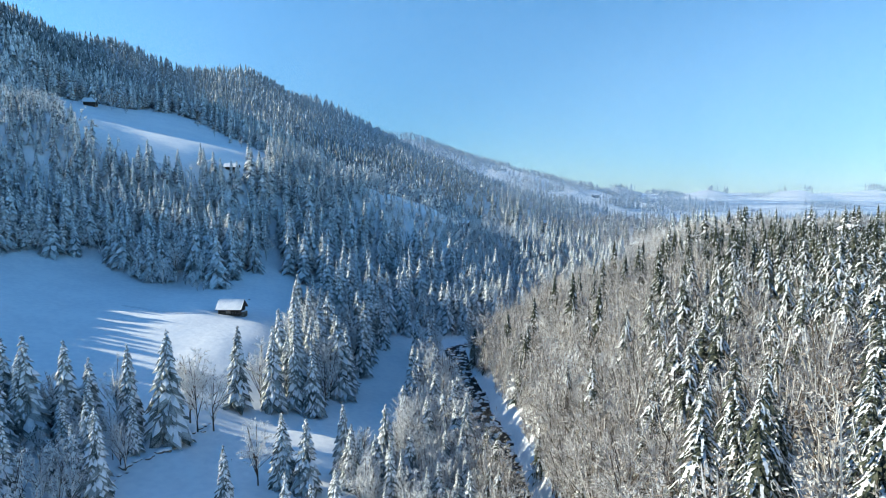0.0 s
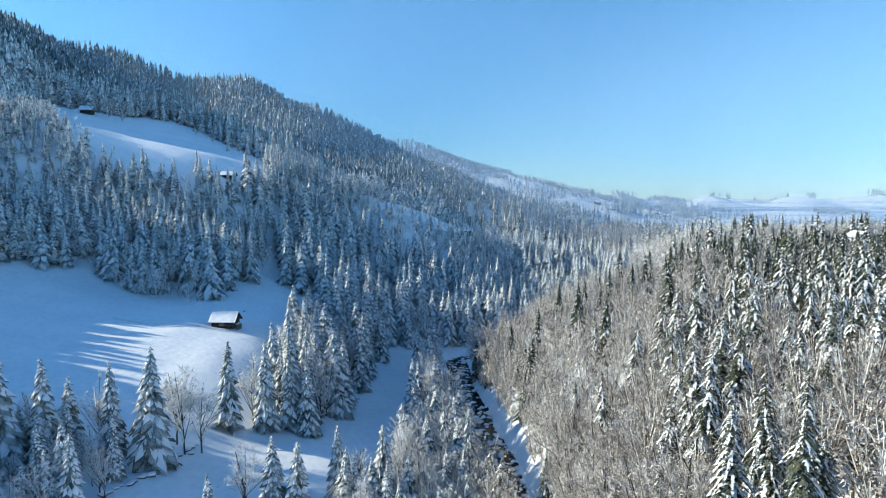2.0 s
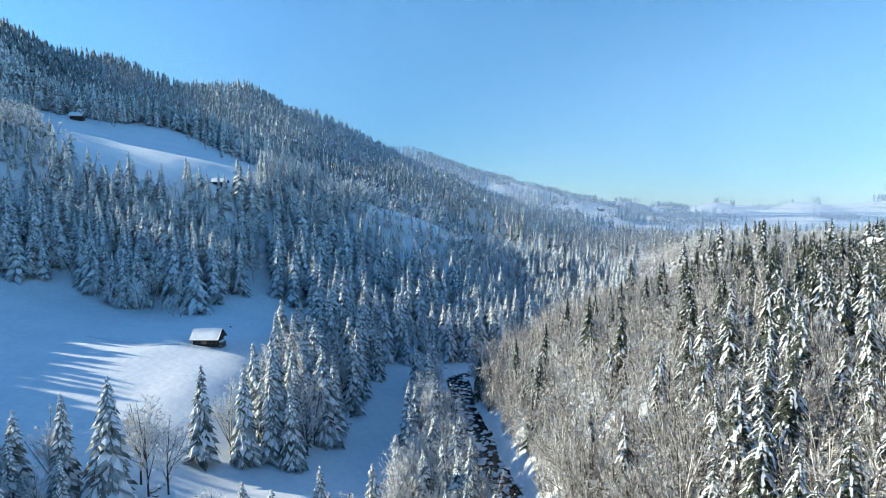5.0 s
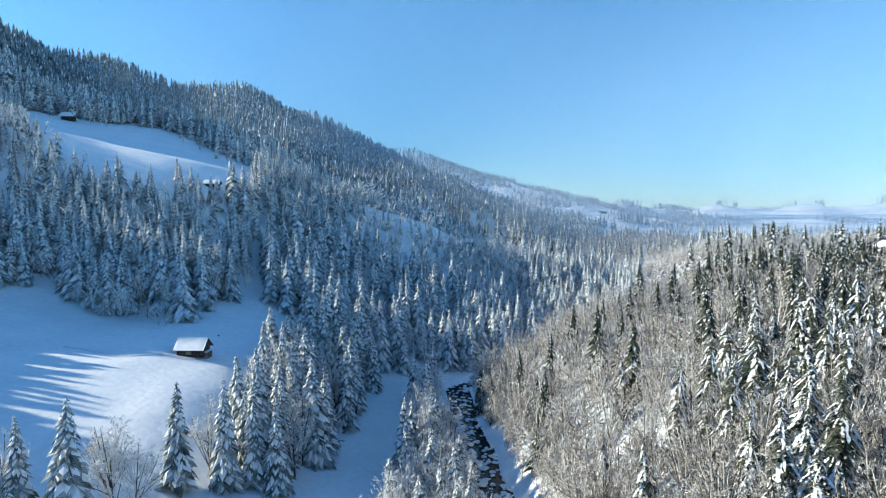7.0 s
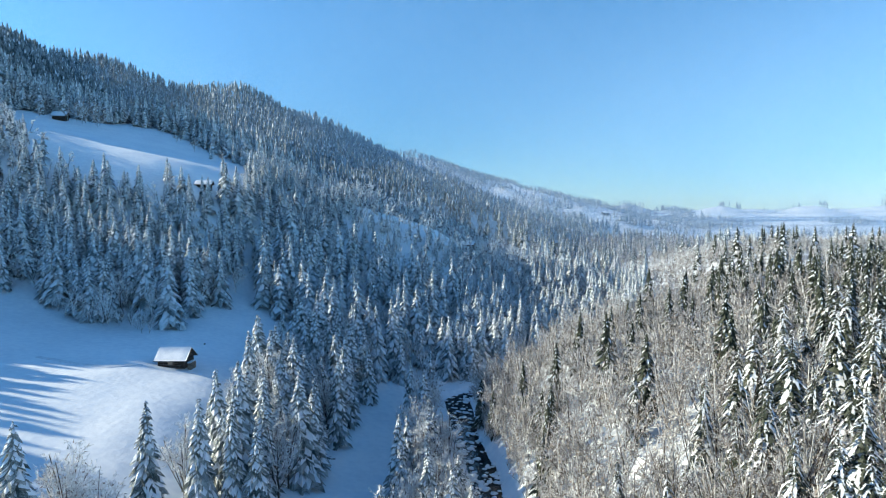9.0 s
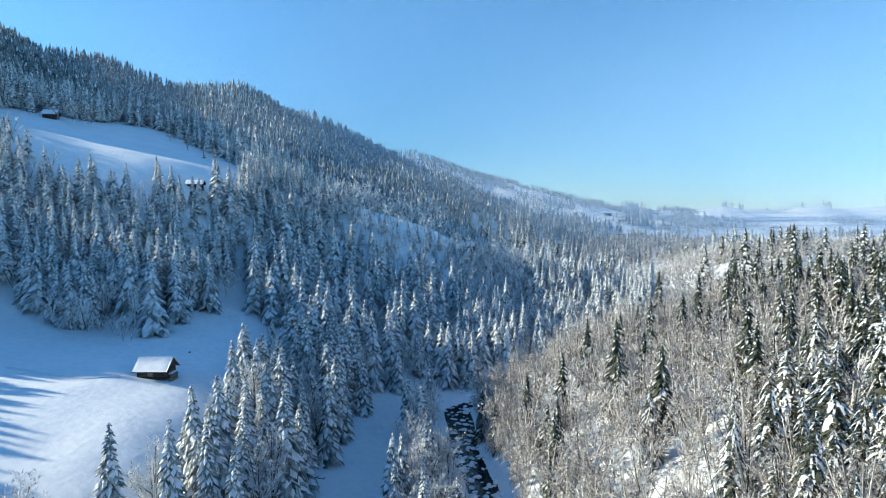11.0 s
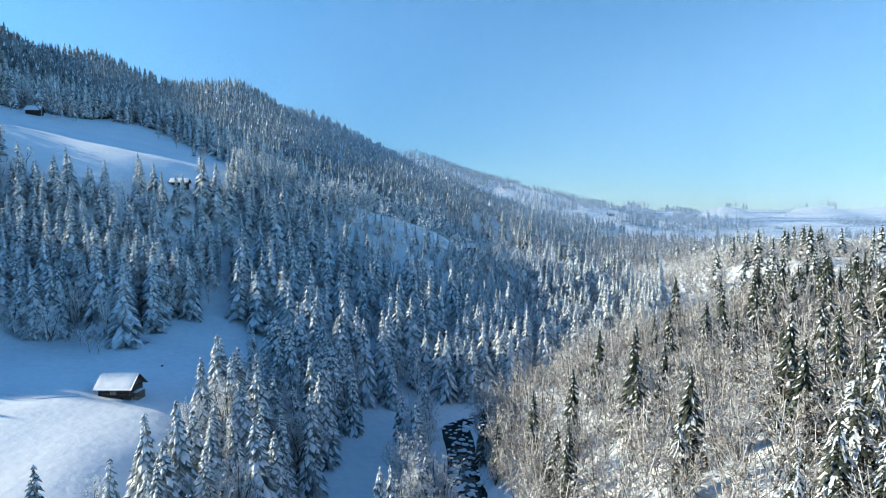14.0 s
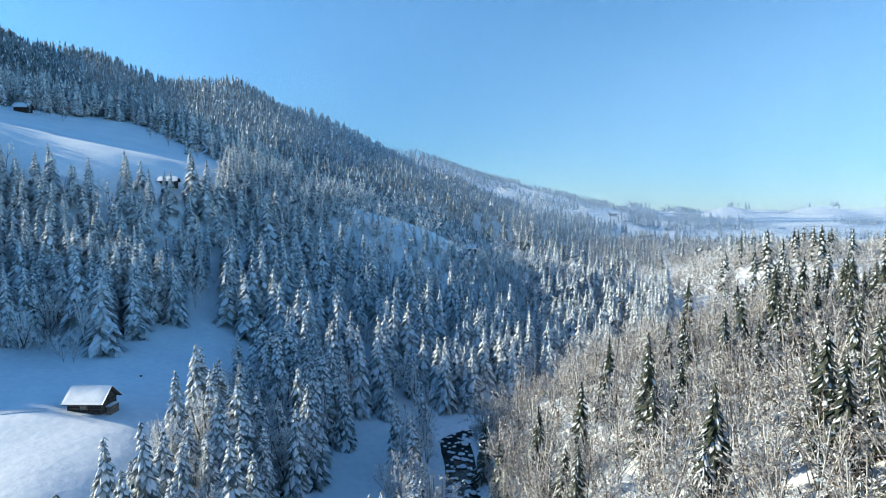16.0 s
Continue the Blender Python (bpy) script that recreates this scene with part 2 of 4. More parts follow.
def bough_tree(h, whorls, arms, rng, reach=0.17, snow=0.85, bare=0.1, fine=True, broad=1.0):
    """A spruce of shingled, drooping boughs round a dark core, each bough a folded spray with a snow pad lying on it."""
    V, T, S = [], [], []
    tiers = 4
    for k in range(tiers):
        f = k / tiers
        base, turn = len(V), rng.uniform(0, 6.28)
        V.append(np.array((0, 0, h * min(0.99, bare + (0.98 - bare) * (f + 1.6 / tiers)))))
        for j in range(6):
            a, rr = turn + 6.283 * j / 6, h * reach * 0.62 * (1 - f) * rng.uniform(0.7, 1.1)
            V.append(np.array((rr * math.cos(a), rr * math.sin(a), h * (bare + 0.02 + (0.98 - bare) * f))))
        for j in range(6):
            T.append((base, base + 1 + j, base + 1 + (j + 1) % 6)), S.append(0)
    for wi in range(whorls):
        f = (wi + 0.2) / whorls
        z0 = h * (bare + 0.04 + (0.95 - bare) * f)
        length = h * reach * (1 - f) ** 0.8 + 0.014 * h
        n = max(4, round(arms * (1 - 0.5 * f)))
        turn = rng.uniform(0, 6.28)
        for k in range(n):
            a = turn + 6.283 * k / n + rng.uniform(-0.3, 0.3)
            L = length * rng.uniform(0.7, 1.2)
            out, side, up = np.array((math.cos(a), math.sin(a), 0)), np.array((-math.sin(a), math.cos(a), 0)), np.array((0, 0, 1.0))
            drop, W = rng.uniform(0.6, 1.1), (L * rng.uniform(0.17, 0.27) + 0.004 * h) * broad
            zj = z0 + rng.uniform(-0.4, 0.4) * h / whorls
            root, mid, tip = up * (zj + 0.1 * L), out * L * 0.58 + up * (zj - 0.22 * drop * L), out * L + up * (zj - drop * L)
            wing = out * L * rng.uniform(0.5, 0.75) + up * (zj - 0.62 * drop * L)
            left, right = wing + side * W * rng.uniform(0.8, 1.2), wing - side * W * rng.uniform(0.8, 1.2)
            sheets = [(0, 1.0, 0.0)]
            if rng.uniform() < snow:
                sheets.append((1, rng.uniform(0.55, 0.98) * broad, 0.05 * L + 0.002 * h))
            for slot, keep, lift in sheets:
                b0 = len(V)
                c = mid + up * lift
                cut = rng.uniform(0.8, 1.0) if slot else 1.0
                V.extend((root + up * lift, c + (left - mid) * keep, c, c + (right - mid) * keep, c + (tip - mid) * cut * keep))
                faces = ((0, 1, 2), (0, 2, 3), (1, 4, 2), (2, 4, 3)) if fine else ((0, 1, 4), (0, 4, 3))
                for q in faces:
                    T.append(tuple(b0 + i for i in q)), S.append(slot)
    return np.array(V), np.array(T), np.array(S)


def tier_tree(h, tiers, rng, reach=0.16):
    """A far spruce: ragged overlapping skirts, some of their faces snowy."""
    V, T, S = [], [], []
    for k in range(tiers):
        f = k / tiers
        r, z0, z1 = h * reach * (1 - f) ** 0.9 + 0.3, h * (0.1 + 0.88 * f), h * min(1.0, 0.1 + 0.88 * (f + 1.7 / tiers))
        base, turn = len(V), rng.uniform(0, 6.28)
        V.append(np.array((0, 0, z1)))
        for j in range(7):
            a, rr = turn + 6.283 * j / 7, r * (1.15 if j % 2 else 0.75) * rng.uniform(0.8, 1.2)
            V.append(np.array((rr * math.cos(a), rr * math.sin(a), z0 + rng.uniform(-0.03, 0.05) * h)))
        for j in range(7):
            T.append((base, base + 1 + j, base + 1 + (j + 1) % 7)), S.append(1 if rng.uniform() < 0.08 else 0)
    return np.array(V), np.array(T), np.array(S)


def twig_tree(h, twigs, limbs, rng, width=0.1, white=0.72, reach=(0.025, 0.065)):
    """A frosted bare tree's crown: forking limbs and many fine frosted twigs in an uneven, open outline."""
    V, T, S = [], [], []

    def rod(a, b, r0, r1, slot):
        d = b - a
        u = np.cross(d, (0.3, 0.5, 0.8))
        u = u / (np.linalg.norm(u) + 1e-6)
        v = np.cross(d, u)
        v = v / (np.linalg.norm(v) + 1e-6)
        base = len(V)
        for p, r in ((a, r0), (b, r1)):
            for k in range(3):
                V.append(p + r * (u * math.cos(2.094 * k) + v * math.sin(2.094 * k)))
        for k in range(3):
            m = (k + 1) % 3
            T.append((base + k, base + m, base + 3 + m)), S.append(slot)
            T.append((base + k, base + 3 + m, base + 3 + k)), S.append(slot)

    tips = []
    for _ in range(limbs):
        a = rng.uniform(0, 6.28)
        z0, z1 = h * rng.uniform(0.12, 0.55), h * rng.uniform(0.45, 0.98)
        r = h * 0.23 * math.sqrt(max(0.05, 1 - ((z1 / h - 0.58) / 0.45) ** 2)) * rng.uniform(0.5, 1.05)
        p0, p1 = np.array((0, 0, z0)), np.array((math.cos(a) * r, math.sin(a) * r, max(z1, z0 + 0.1 * h)))
        rod(p0, p1, 0.010 * h * 0.6, 0.003 * h, 2 if rng.uniform() < 0.4 else 0)
        tips.append((p0, p1))
    # side branches fan out from the limbs and carry the twigs
    fans = []
    for p0, p1 in tips:
        along = (p1 - p0) / (np.linalg.norm(p1 - p0) + 1e-6)
        for _ in range(5):
            q = p0 + (p1 - p0) * rng.uniform(0.35, 1.0)
            d = along * 0.7 + rng.normal(0, 0.55, 3) + np.array((0, 0, 0.25))
            fans.append((q, d / np.linalg.norm(d) * h * rng.uniform(0.09, 0.17)))
    for _ in range(twigs):
        q, d = fans[rng.randint(len(fans))]
        p = q + d * rng.uniform(0.1, 1.0) + rng.normal(0, 0.008 * h, 3)
        d = d / np.linalg.norm(d) + rng.normal(0, 0.5, 3)
        d = d / np.linalg.norm(d) * h * rng.uniform(*reach)
        side = np.cross(d, rng.normal(0, 1, 3))
        side = side / (np.linalg.norm(side) + 1e-6) * width * rng.uniform(0.6, 1.4)
        base = len(V)
        V.extend((p + side, p - side, p + d))
        T.append((base, base + 1, base + 2))
        S.append(0 if rng.uniform() < white else 1)
    return np.array(V), np.array(T), np.array(S)


def trunk_data(name, h, r, top=0.97):
    V, T = [], []
    for j, s in enumerate((0.0, 0.06, 0.5, 1.0)):
        rr = r * (1.5, 1.0, 0.6, 0.08)[j]
        for k in range(7):
            V.append((rr * math.cos(6.283 * k / 7), rr * math.sin(6.283 * k / 7), -0.6 + s * (h * top + 0.6)))
    for j in range(3):
        for k in range(7):
            a, b = 7 * j + k, 7 * j + (k + 1) % 7
            T += [(a, b, b + 7), (a, b + 7, a + 7)]
    return fill(name, V, T, mats=[BARK], smooth=True)


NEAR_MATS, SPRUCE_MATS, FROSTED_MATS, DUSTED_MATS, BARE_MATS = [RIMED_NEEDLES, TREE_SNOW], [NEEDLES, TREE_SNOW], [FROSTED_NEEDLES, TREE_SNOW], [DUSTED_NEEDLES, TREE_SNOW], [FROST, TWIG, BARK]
HOARY_MATS = [HOAR, TWIG, BARK]
rng = np.random.RandomState(7)
spruce_near = [bough_tree(24, 26, 12, rng, r, 0.9) for r in (0.16, 0.18, 0.2, 0.17, 0.19)]
spruce_hill = [frond_tree(24, 24, 10, 3, rng, r, snow=0.6) for r in (0.15, 0.17, 0.19, 0.16, 0.18)]
spruce_fine = [frond_tree(24, 27, 10, 4, rng, r, snow=0.6) for r in (0.15, 0.17, 0.19, 0.16)]
spruce_mid = [bough_tree(24, 16, 10, rng, r, 0.93, fine=False) for r in (0.19, 0.23, 0.2, 0.215, 0.205)]
spruce_green = [bough_tree(24, 22, 13, rng, r, 0.6, fine=False, broad=0.7) for r in (0.17, 0.2, 0.18, 0.19)]
spruce_back = [bough_tree(24, 11, 8, rng, r, 0.93, fine=False) for r in (0.2, 0.23, 0.21)]
spruce_far = [tier_tree(24, 5, rng, r) for r in (0.15, 0.18, 0.16)]
bare_near = [twig_tree(16, 1900, 24, rng, 0.048, 0.7, (0.015, 0.042)) for _ in range(5)]
bare_valley = [twig_tree(16, 2000, 24, rng, 0.065, 0.9, (0.018, 0.045)) for _ in range(5)]
bare_pale = [twig_tree(16, 340, 10, rng, 0.14, 0.9) for _ in range(4)]
bare_mid = [twig_tree(16, 420, 10, rng, 0.10, 0.7, (0.02, 0.048)) for _ in range(4)]
bare_white = [twig_tree(16, 115, 3, rng, 0.28, 0.94) for _ in range(3)]
bare_far = [twig_tree(16, 105, 3, rng, 0.26, 0.68) for _ in range(3)]
bare_brown = [twig_tree(16, 300, 6, rng, 0.2, 0.25, (0.03, 0.07)) for _ in range(2)]
bare_distant = [twig_tree(16, 44, 2, rng, 0.42, 0.68, (0.05, 0.1)) for _ in range(3)]


def make_spruce(i, frosted, fine=False):
    v, t, s = (spruce_fine if fine else spruce_near if frosted else spruce_hill)[i]
    ob = new("spruce_tree")
    tagged(ob, "slender spruce white with frost and snow in the valley" if frosted else "tall dark green spruce laden with fresh snow on the hill",
           "tree", "snowy spruces in the valley" if frosted else "snowy spruces on the hill")
    a = new("trunk", trunk_data("spruce_trunk", 24, 0.28))
    b = new("crown", fill("spruce_crown", v, t, s, NEAR_MATS if frosted else SPRUCE_MATS))
    a.parent = b.parent = ob
    b["label"] = "drooping green boughs with thick snow pads"
    return ob


def make_bare(i, snowy):
    v, t, s = (bare_valley if snowy else bare_near)[i]
    ob = new("deciduous_tree")
    tagged(ob, "bare deciduous tree with thickly snow-covered white branches" if snowy else "bare deciduous tree with frosted white and tan twigs",
           "tree", "snowy deciduous trees in the valley" if snowy else "frosted deciduous trees on the hill")
    a = new("trunk", trunk_data("bare_trunk", 16, 0.17, 0.8))
    b = new("crown", fill("bare_crown", v, t, s, HOARY_MATS if snowy else BARE_MATS))
    a.parent = b.parent = ob
    b["label"] = "open crown of frosted twigs"
    return ob


HIGH_MEADOW = ((-305, 462), (-312, 490), (-288, 495), (-257, 508), (-238, 542), (-190, 518), (-130, 462), (-118, 391), (-124, 338),
               (-154, 333), (-190, 336), (-240, 380), (-285, 425))


def inside(x, y, outline):
    hit = False
    for (x0, y0), (x1, y1) in zip(outline, outline[1:] + outline[:1]):
        if (y0 > y) != (y1 > y) and x < x0 + (y - y0) / (y1 - y0) * (x1 - x0):
            hit = not hit
    return hit


def field_edge(x):
    """How far back the hut's field reaches before the wood begins."""
    if x > -104:
        return 243 + 52 * step(-100, -90, x)
    return 250 + 0.34 * (-x - 105) - 1.1 * max(0.0, -x - 160) + 4 * math.sin(x * 0.11)


def in_meadow(x, y):
    """Open snow: the field round the hut, the high meadow, the clearings and the fields on the plateau."""
    if y < 310 and x < -56:
        return x > (-190 if y > 165 else -178) and y < field_edge(x)
    if inside(x, y, HIGH_MEADOW):
        return True
    u, v = x + 8, y - 451
    if ((0.97 * u + 0.25 * v) / 48) ** 2 + ((0.97 * v - 0.25 * u) / 25) ** 2 < 1:
        return True
    if abs(x - 185) < 13 and 422 < y < 452:
        return True
    return x > 226 + 0.1 * (430 - y) and 352 < y < 470


placed = []          # (kind, x, y, height)


def put(kind, x, y, height):
    placed.append((kind, x, y, height))


rnd = random.Random(3)


def plant(x0, x1, y0, y1, gap, keep, share, tall=(17, 26), low=(11, 17)):
    y = y0
    while y < y1:
        x = x0
        while x < x1:
            px, py = x + rnd.uniform(-0.48, 0.48) * gap, y + rnd.uniform(-0.48, 0.48) * gap
            if keep(px, py):
                if rnd.random() < share(px, py):
                    edge = (px < -90 and 300 < py < 350) or (px < -200 and 300 < py < 440) or (px < 50 and 372 < py < 490)     # younger trees round the high meadow
                    put("spruce", px, py, rnd.uniform(9, 14) if px < -200 and edge else rnd.uniform(8, 12) if edge and px > -60 else rnd.uniform(14, 20) if edge else rnd.uniform(*tall))
                else:
                    put("bare", px, py, rnd.uniform(*low))
            x += gap
        y += gap


# right-hand hill: frosted deciduous wood with spruces mixed in
def hill_ground(x, y):
    if x < 130:
        return y < 262 + 0.55 * (x - 15)
    return y < 640 and x > 0.34 * (y - 45)


def hill(x, y):
    foot = float(river_x(y)) + 5.6 if y < 262 else 15.0
    return x > foot and hill_ground(x, y) and not in_meadow(x, y) and x < 25 + 0.77 * y


def hill_share(x, y):
    if x < 130 and y > 215 + 0.55 * (x - 15):     # the far rim is all frosted deciduous wood
        return 0.06
    return min(0.8, max(0.06, 0.34 + 0.24 * float(step(45, 75, x) * step(210, 165, y)) + 0.55 * float(bumps(x, y, 75, 31)))) * (0.1 if x < float(river_x(y)) + 13 else 0.6 if x < 42 and y > 110 else 1.0) * (1 - 0.45 * float(step(130, 190, y) * step(100, 55, x)))


plant(0, 330, 22, 300, 4.9, hill, hill_share, (16, 25), (13, 19))
plant(60, 520, 300, 640, 5.9, hill, lambda x, y: 0.4 * hill_share(x, y))


# left-hand slope
def slope(x, y):
    if in_meadow(x, y) or x > 0.33 * (y - 40):
        return False
    foot = -24 + max(0, (y - 262)) * 1.35
    return x < foot and y < 620 - 60 * step(0, -60, x) and x > -0.70 * y - 12


plant(-330, 190, 246, 620, 7.1, slope, lambda x, y: min(0.95, 0.62 + 0.7 * float(bumps(x, y, 70, 32)) - 0.5 * float(step(360, 420, y) * step(-125, -80, x))), (19, 29), (12, 19))
plant(-200, -95, 285, 334, 6.5, lambda x, y: not in_meadow(x, y), lambda x, y: 0.7)
plant(-330, -195, 290, 470, 5.6, lambda x, y: not in_meadow(x, y) and x > -0.70 * y - 40, lambda x, y: 0.6, (10, 16), (8, 12))
plant(-130, 45, 372, 480, 5.6, lambda x, y: not in_meadow(x, y), lambda x, y: 0.4, (8, 12), (6, 10))
# close stand in the hollow between the slope and the hill
plant(8, 150, 290, 430, 6.0, lambda x, y: slope(x, y) and not hill_ground(x, y), lambda x, y: 0.75, (17, 24), (12, 17))
# tall wood added left of the high meadow, largely out of view, to shade it
plant(-350, -310, 390, 510, 5.2, lambda x, y: x > -0.80 * y - 20, lambda x, y: 0.9, (19, 21))
placed[:] = [(k, x, y, h * 1.3 if x < -308 and 390 < y < 510 else h) for k, x, y, h in placed]
# young spruces before the low barn
for bx, by in ((-137, 346), (-133, 350), (-128, 347), (-123, 351), (-119, 347), (-126, 343), (-141, 352)):
    put("spruce", bx, by, rnd.uniform(14, 18))
# dense belt behind the field
plant(-212, -118, 243, 285, 4.6, lambda x, y: not in_meadow(x, y), lambda x, y: 0.42, (17, 24), (8, 14))
# unseen wooded shoulder that closes the field, planted to throw tree shadows over it
plant(-330, -178, 40, 300, 5.0, lambda x, y: not in_meadow(x, y) and x < -0.70 * y - 12 and (x < -190 or y < 165), lambda x, y: 0.95, (20, 26))
# thicket between the hut field and the lane
plant(-66, -26, 160, 264, 5.2, lambda x, y: -49 - 6 * step(165, 235, y) + 2 * math.sin(y * 0.25) < x < -28.5 - 5 * step(200, 165, y),
      lambda x, y: 0.5, (18, 27), (14, 20))
# clump on the river's bank
plant(-14, 14, 140, 262, 4.2, lambda x, y: -9.5 + 2 * math.sin(y * 0.2) < x < float(river_x(y)) - 5.5 - 3.5 * step(150, 175, y), lambda x, y: 0.25, (15, 22), (10, 16))
# nothing grows in the stream
placed[:] = [q for q in placed if abs(q[1] - float(river_x(q[2]))) > 4.6 or q[2] > 285]
# wooded bank below the field
plant(-125, -62, 78, 128, 5.0, lambda x, y: x < -60 - 0.12 * (128 - y), lambda x, y: 0.5, (10, 19), (7, 13))
for kind, x, y, height in (("spruce", -62, 130, 26), ("spruce", -71, 132, 21), ("spruce", -54, 153, 23), ("bare", -58, 137, 19),
                           ("bare", -61, 140, 18), ("bare", -55, 139, 16), ("spruce", -80, 124, 23), ("spruce", -86, 120, 24),
                           ("spruce", -78, 128, 18), ("bare", -75, 134, 17), ("bare", -84, 127, 15), ("spruce", -92, 122, 22),
                           ("bare", -50, 160, 17), ("spruce", -46, 158, 24), ("spruce", -43, 168, 21), ("spruce", -40, 105, 14),
                           ("spruce", -33, 119, 16), ("spruce", -28, 118, 16), ("bare", -38, 118, 13), ("spruce", -22, 128, 17),
                           ("bare", -18, 126, 14), ("spruce", -13, 132, 18), ("bare", -9, 138, 14),
                           ("bare", -262, 486, 18), ("bare", -266, 481, 16), ("bare", -252, 484, 17), ("bare", -258, 474, 15), ("bare", -249, 478, 14), ("bare", -269, 475, 14), ("bare", -256, 490, 16), ("bare", -259, 480, 15), ("bare", -283, 466, 12), ("bare", -196, 486, 12),
                           ("bare", -180, 478, 13), ("bare", -205, 512, 12), ("bare", -150, 452, 11), ("spruce", -165, 470, 12)):
    put(kind, x, y, height)
plant(-26, 14, 92, 142, 4.6, lambda x, y: -24 + 6 * math.sin(y * 0.3) + 0.25 * (y - 92) < x < 11, lambda x, y: 0.4, (11, 16), (9, 13))


for bx in np.arange(-188, -92, 2.4):
    put("bare", float(bx), field_edge(float(bx)) + rnd.uniform(-1, 6), rnd.uniform(5, 9))
# taller trees that close over the lower stream
plant(6, 30, 96, 143, 3.4, lambda x, y: 4.8 < abs(x - float(river_x(y))) < 9, lambda x, y: 0.15, (14, 18), (13, 17))
# frosted thicket on the far bank of the stream
plant(10, 42, 86, 262, 3.3, lambda x, y: 4.9 < x - float(river_x(y)) < 16, lambda x, y: 0.03, (12, 16), (7, 13))
# shrubs along the stream and the lane
for by in np.arange(150, 262, 3.2):
    put("bare", float(river_x(by)) + 6.2 + rnd.uniform(-0.8, 1.5), float(by), rnd.uniform(4, 7))

# mountain and far woods
def plant_far(x0, x1, y0, y1, gap, keep, spruce, tall=(15, 23), low=(11, 16)):
    """The same for wide stretches, worked out for all places at once."""
    r = np.random.RandomState(int(y0 + x1))
    x, y = np.meshgrid(np.arange(x0, x1, gap), np.arange(y0, y1, gap))
    x = (x + r.uniform(-0.48, 0.48, x.shape) * gap).ravel()
    y = (y + r.uniform(-0.48, 0.48, y.shape) * gap).ravel()
    k = keep(x, y)
    x, y = x[k], y[k]
    share = np.broadcast_to(spruce(x, y), x.shape)
    for px, py, sh in zip(x, y, share):
        if py < 560 and in_meadow(px, py):
            continue
        if r.uniform() < sh:
            put("spruce", float(px), float(py), r.uniform(*tall))
        else:
            put("bare", float(px), float(py), r.uniform(*low))


plant_far(-920, 40, 540, 1010, 6.6, lambda x, y: (x < 25) & (x > -0.80 * y - 60) & ((y > 560) | (x < -120)),
          lambda x, y: np.minimum(0.97, 0.88 + 0.4 * bumps(x, y, 110, 33)), (13, 20))
plant_far(-500, -296, 425, 560, 7.0, lambda x, y: x > -0.80 * y - 40, lambda x, y: 0.8, (12, 19))
plant_far(-330, 380, 1010, 1190, 8.0, lambda x, y: mountain(x, y) > -8, lambda x, y: 0.85)
plant_far(-20, 330, 615, 1010, 7.6, lambda x, y: (x > 0) & (bumps(x, y, 160, 22) > -0.55) & (x < 0.33 * (y - 40)), lambda x, y: 0.3)
plant_far(-320, 950, 1250, 2400, 11.0, lambda x, y: (x > -0.2 * y) & (x < 0.42 * y) & ((bumps(x, y, 260, 21) > 0.1)
          | ((crest(x, y, RIDGE, 1.0, 0) > crest(x, y, RIDGE, 0.0, 0) - 80 - 320 * step(240, -20, x)) & (bumps(x, y, 140, 23) > -0.2 - 0.8 * step(240, 60, x)))), lambda x, y: 0.65, (12, 19))
plant_far(330, 1900, 800, 2400, 13, lambda x, y: (bumps(x, y, 280, 24) > 0.3) & (x < 0.8 * y), lambda x, y: 0.35)
plant_far(380, 600, 930, 1090, 9, lambda x, y: ((x - 490) / 95) ** 2 + ((y - 1010) / 65) ** 2 < 1, lambda x, y: 0.3)
for kx, ky, kr, kh in KNOLLS:
    plant_far(kx - kr, kx + kr, ky - kr, ky + kr, 15, lambda x, y: (np.hypot(x - kx - 0.3 * kr, y - ky) < 0.38 * kr), lambda x, y: 0.5)
plant_far(120, 440, 640, 820, 7.5, lambda x, y: ((x - 245) / 115) ** 2 + ((y - 690) / 120) ** 2 < 1, lambda x, y: 0.15)

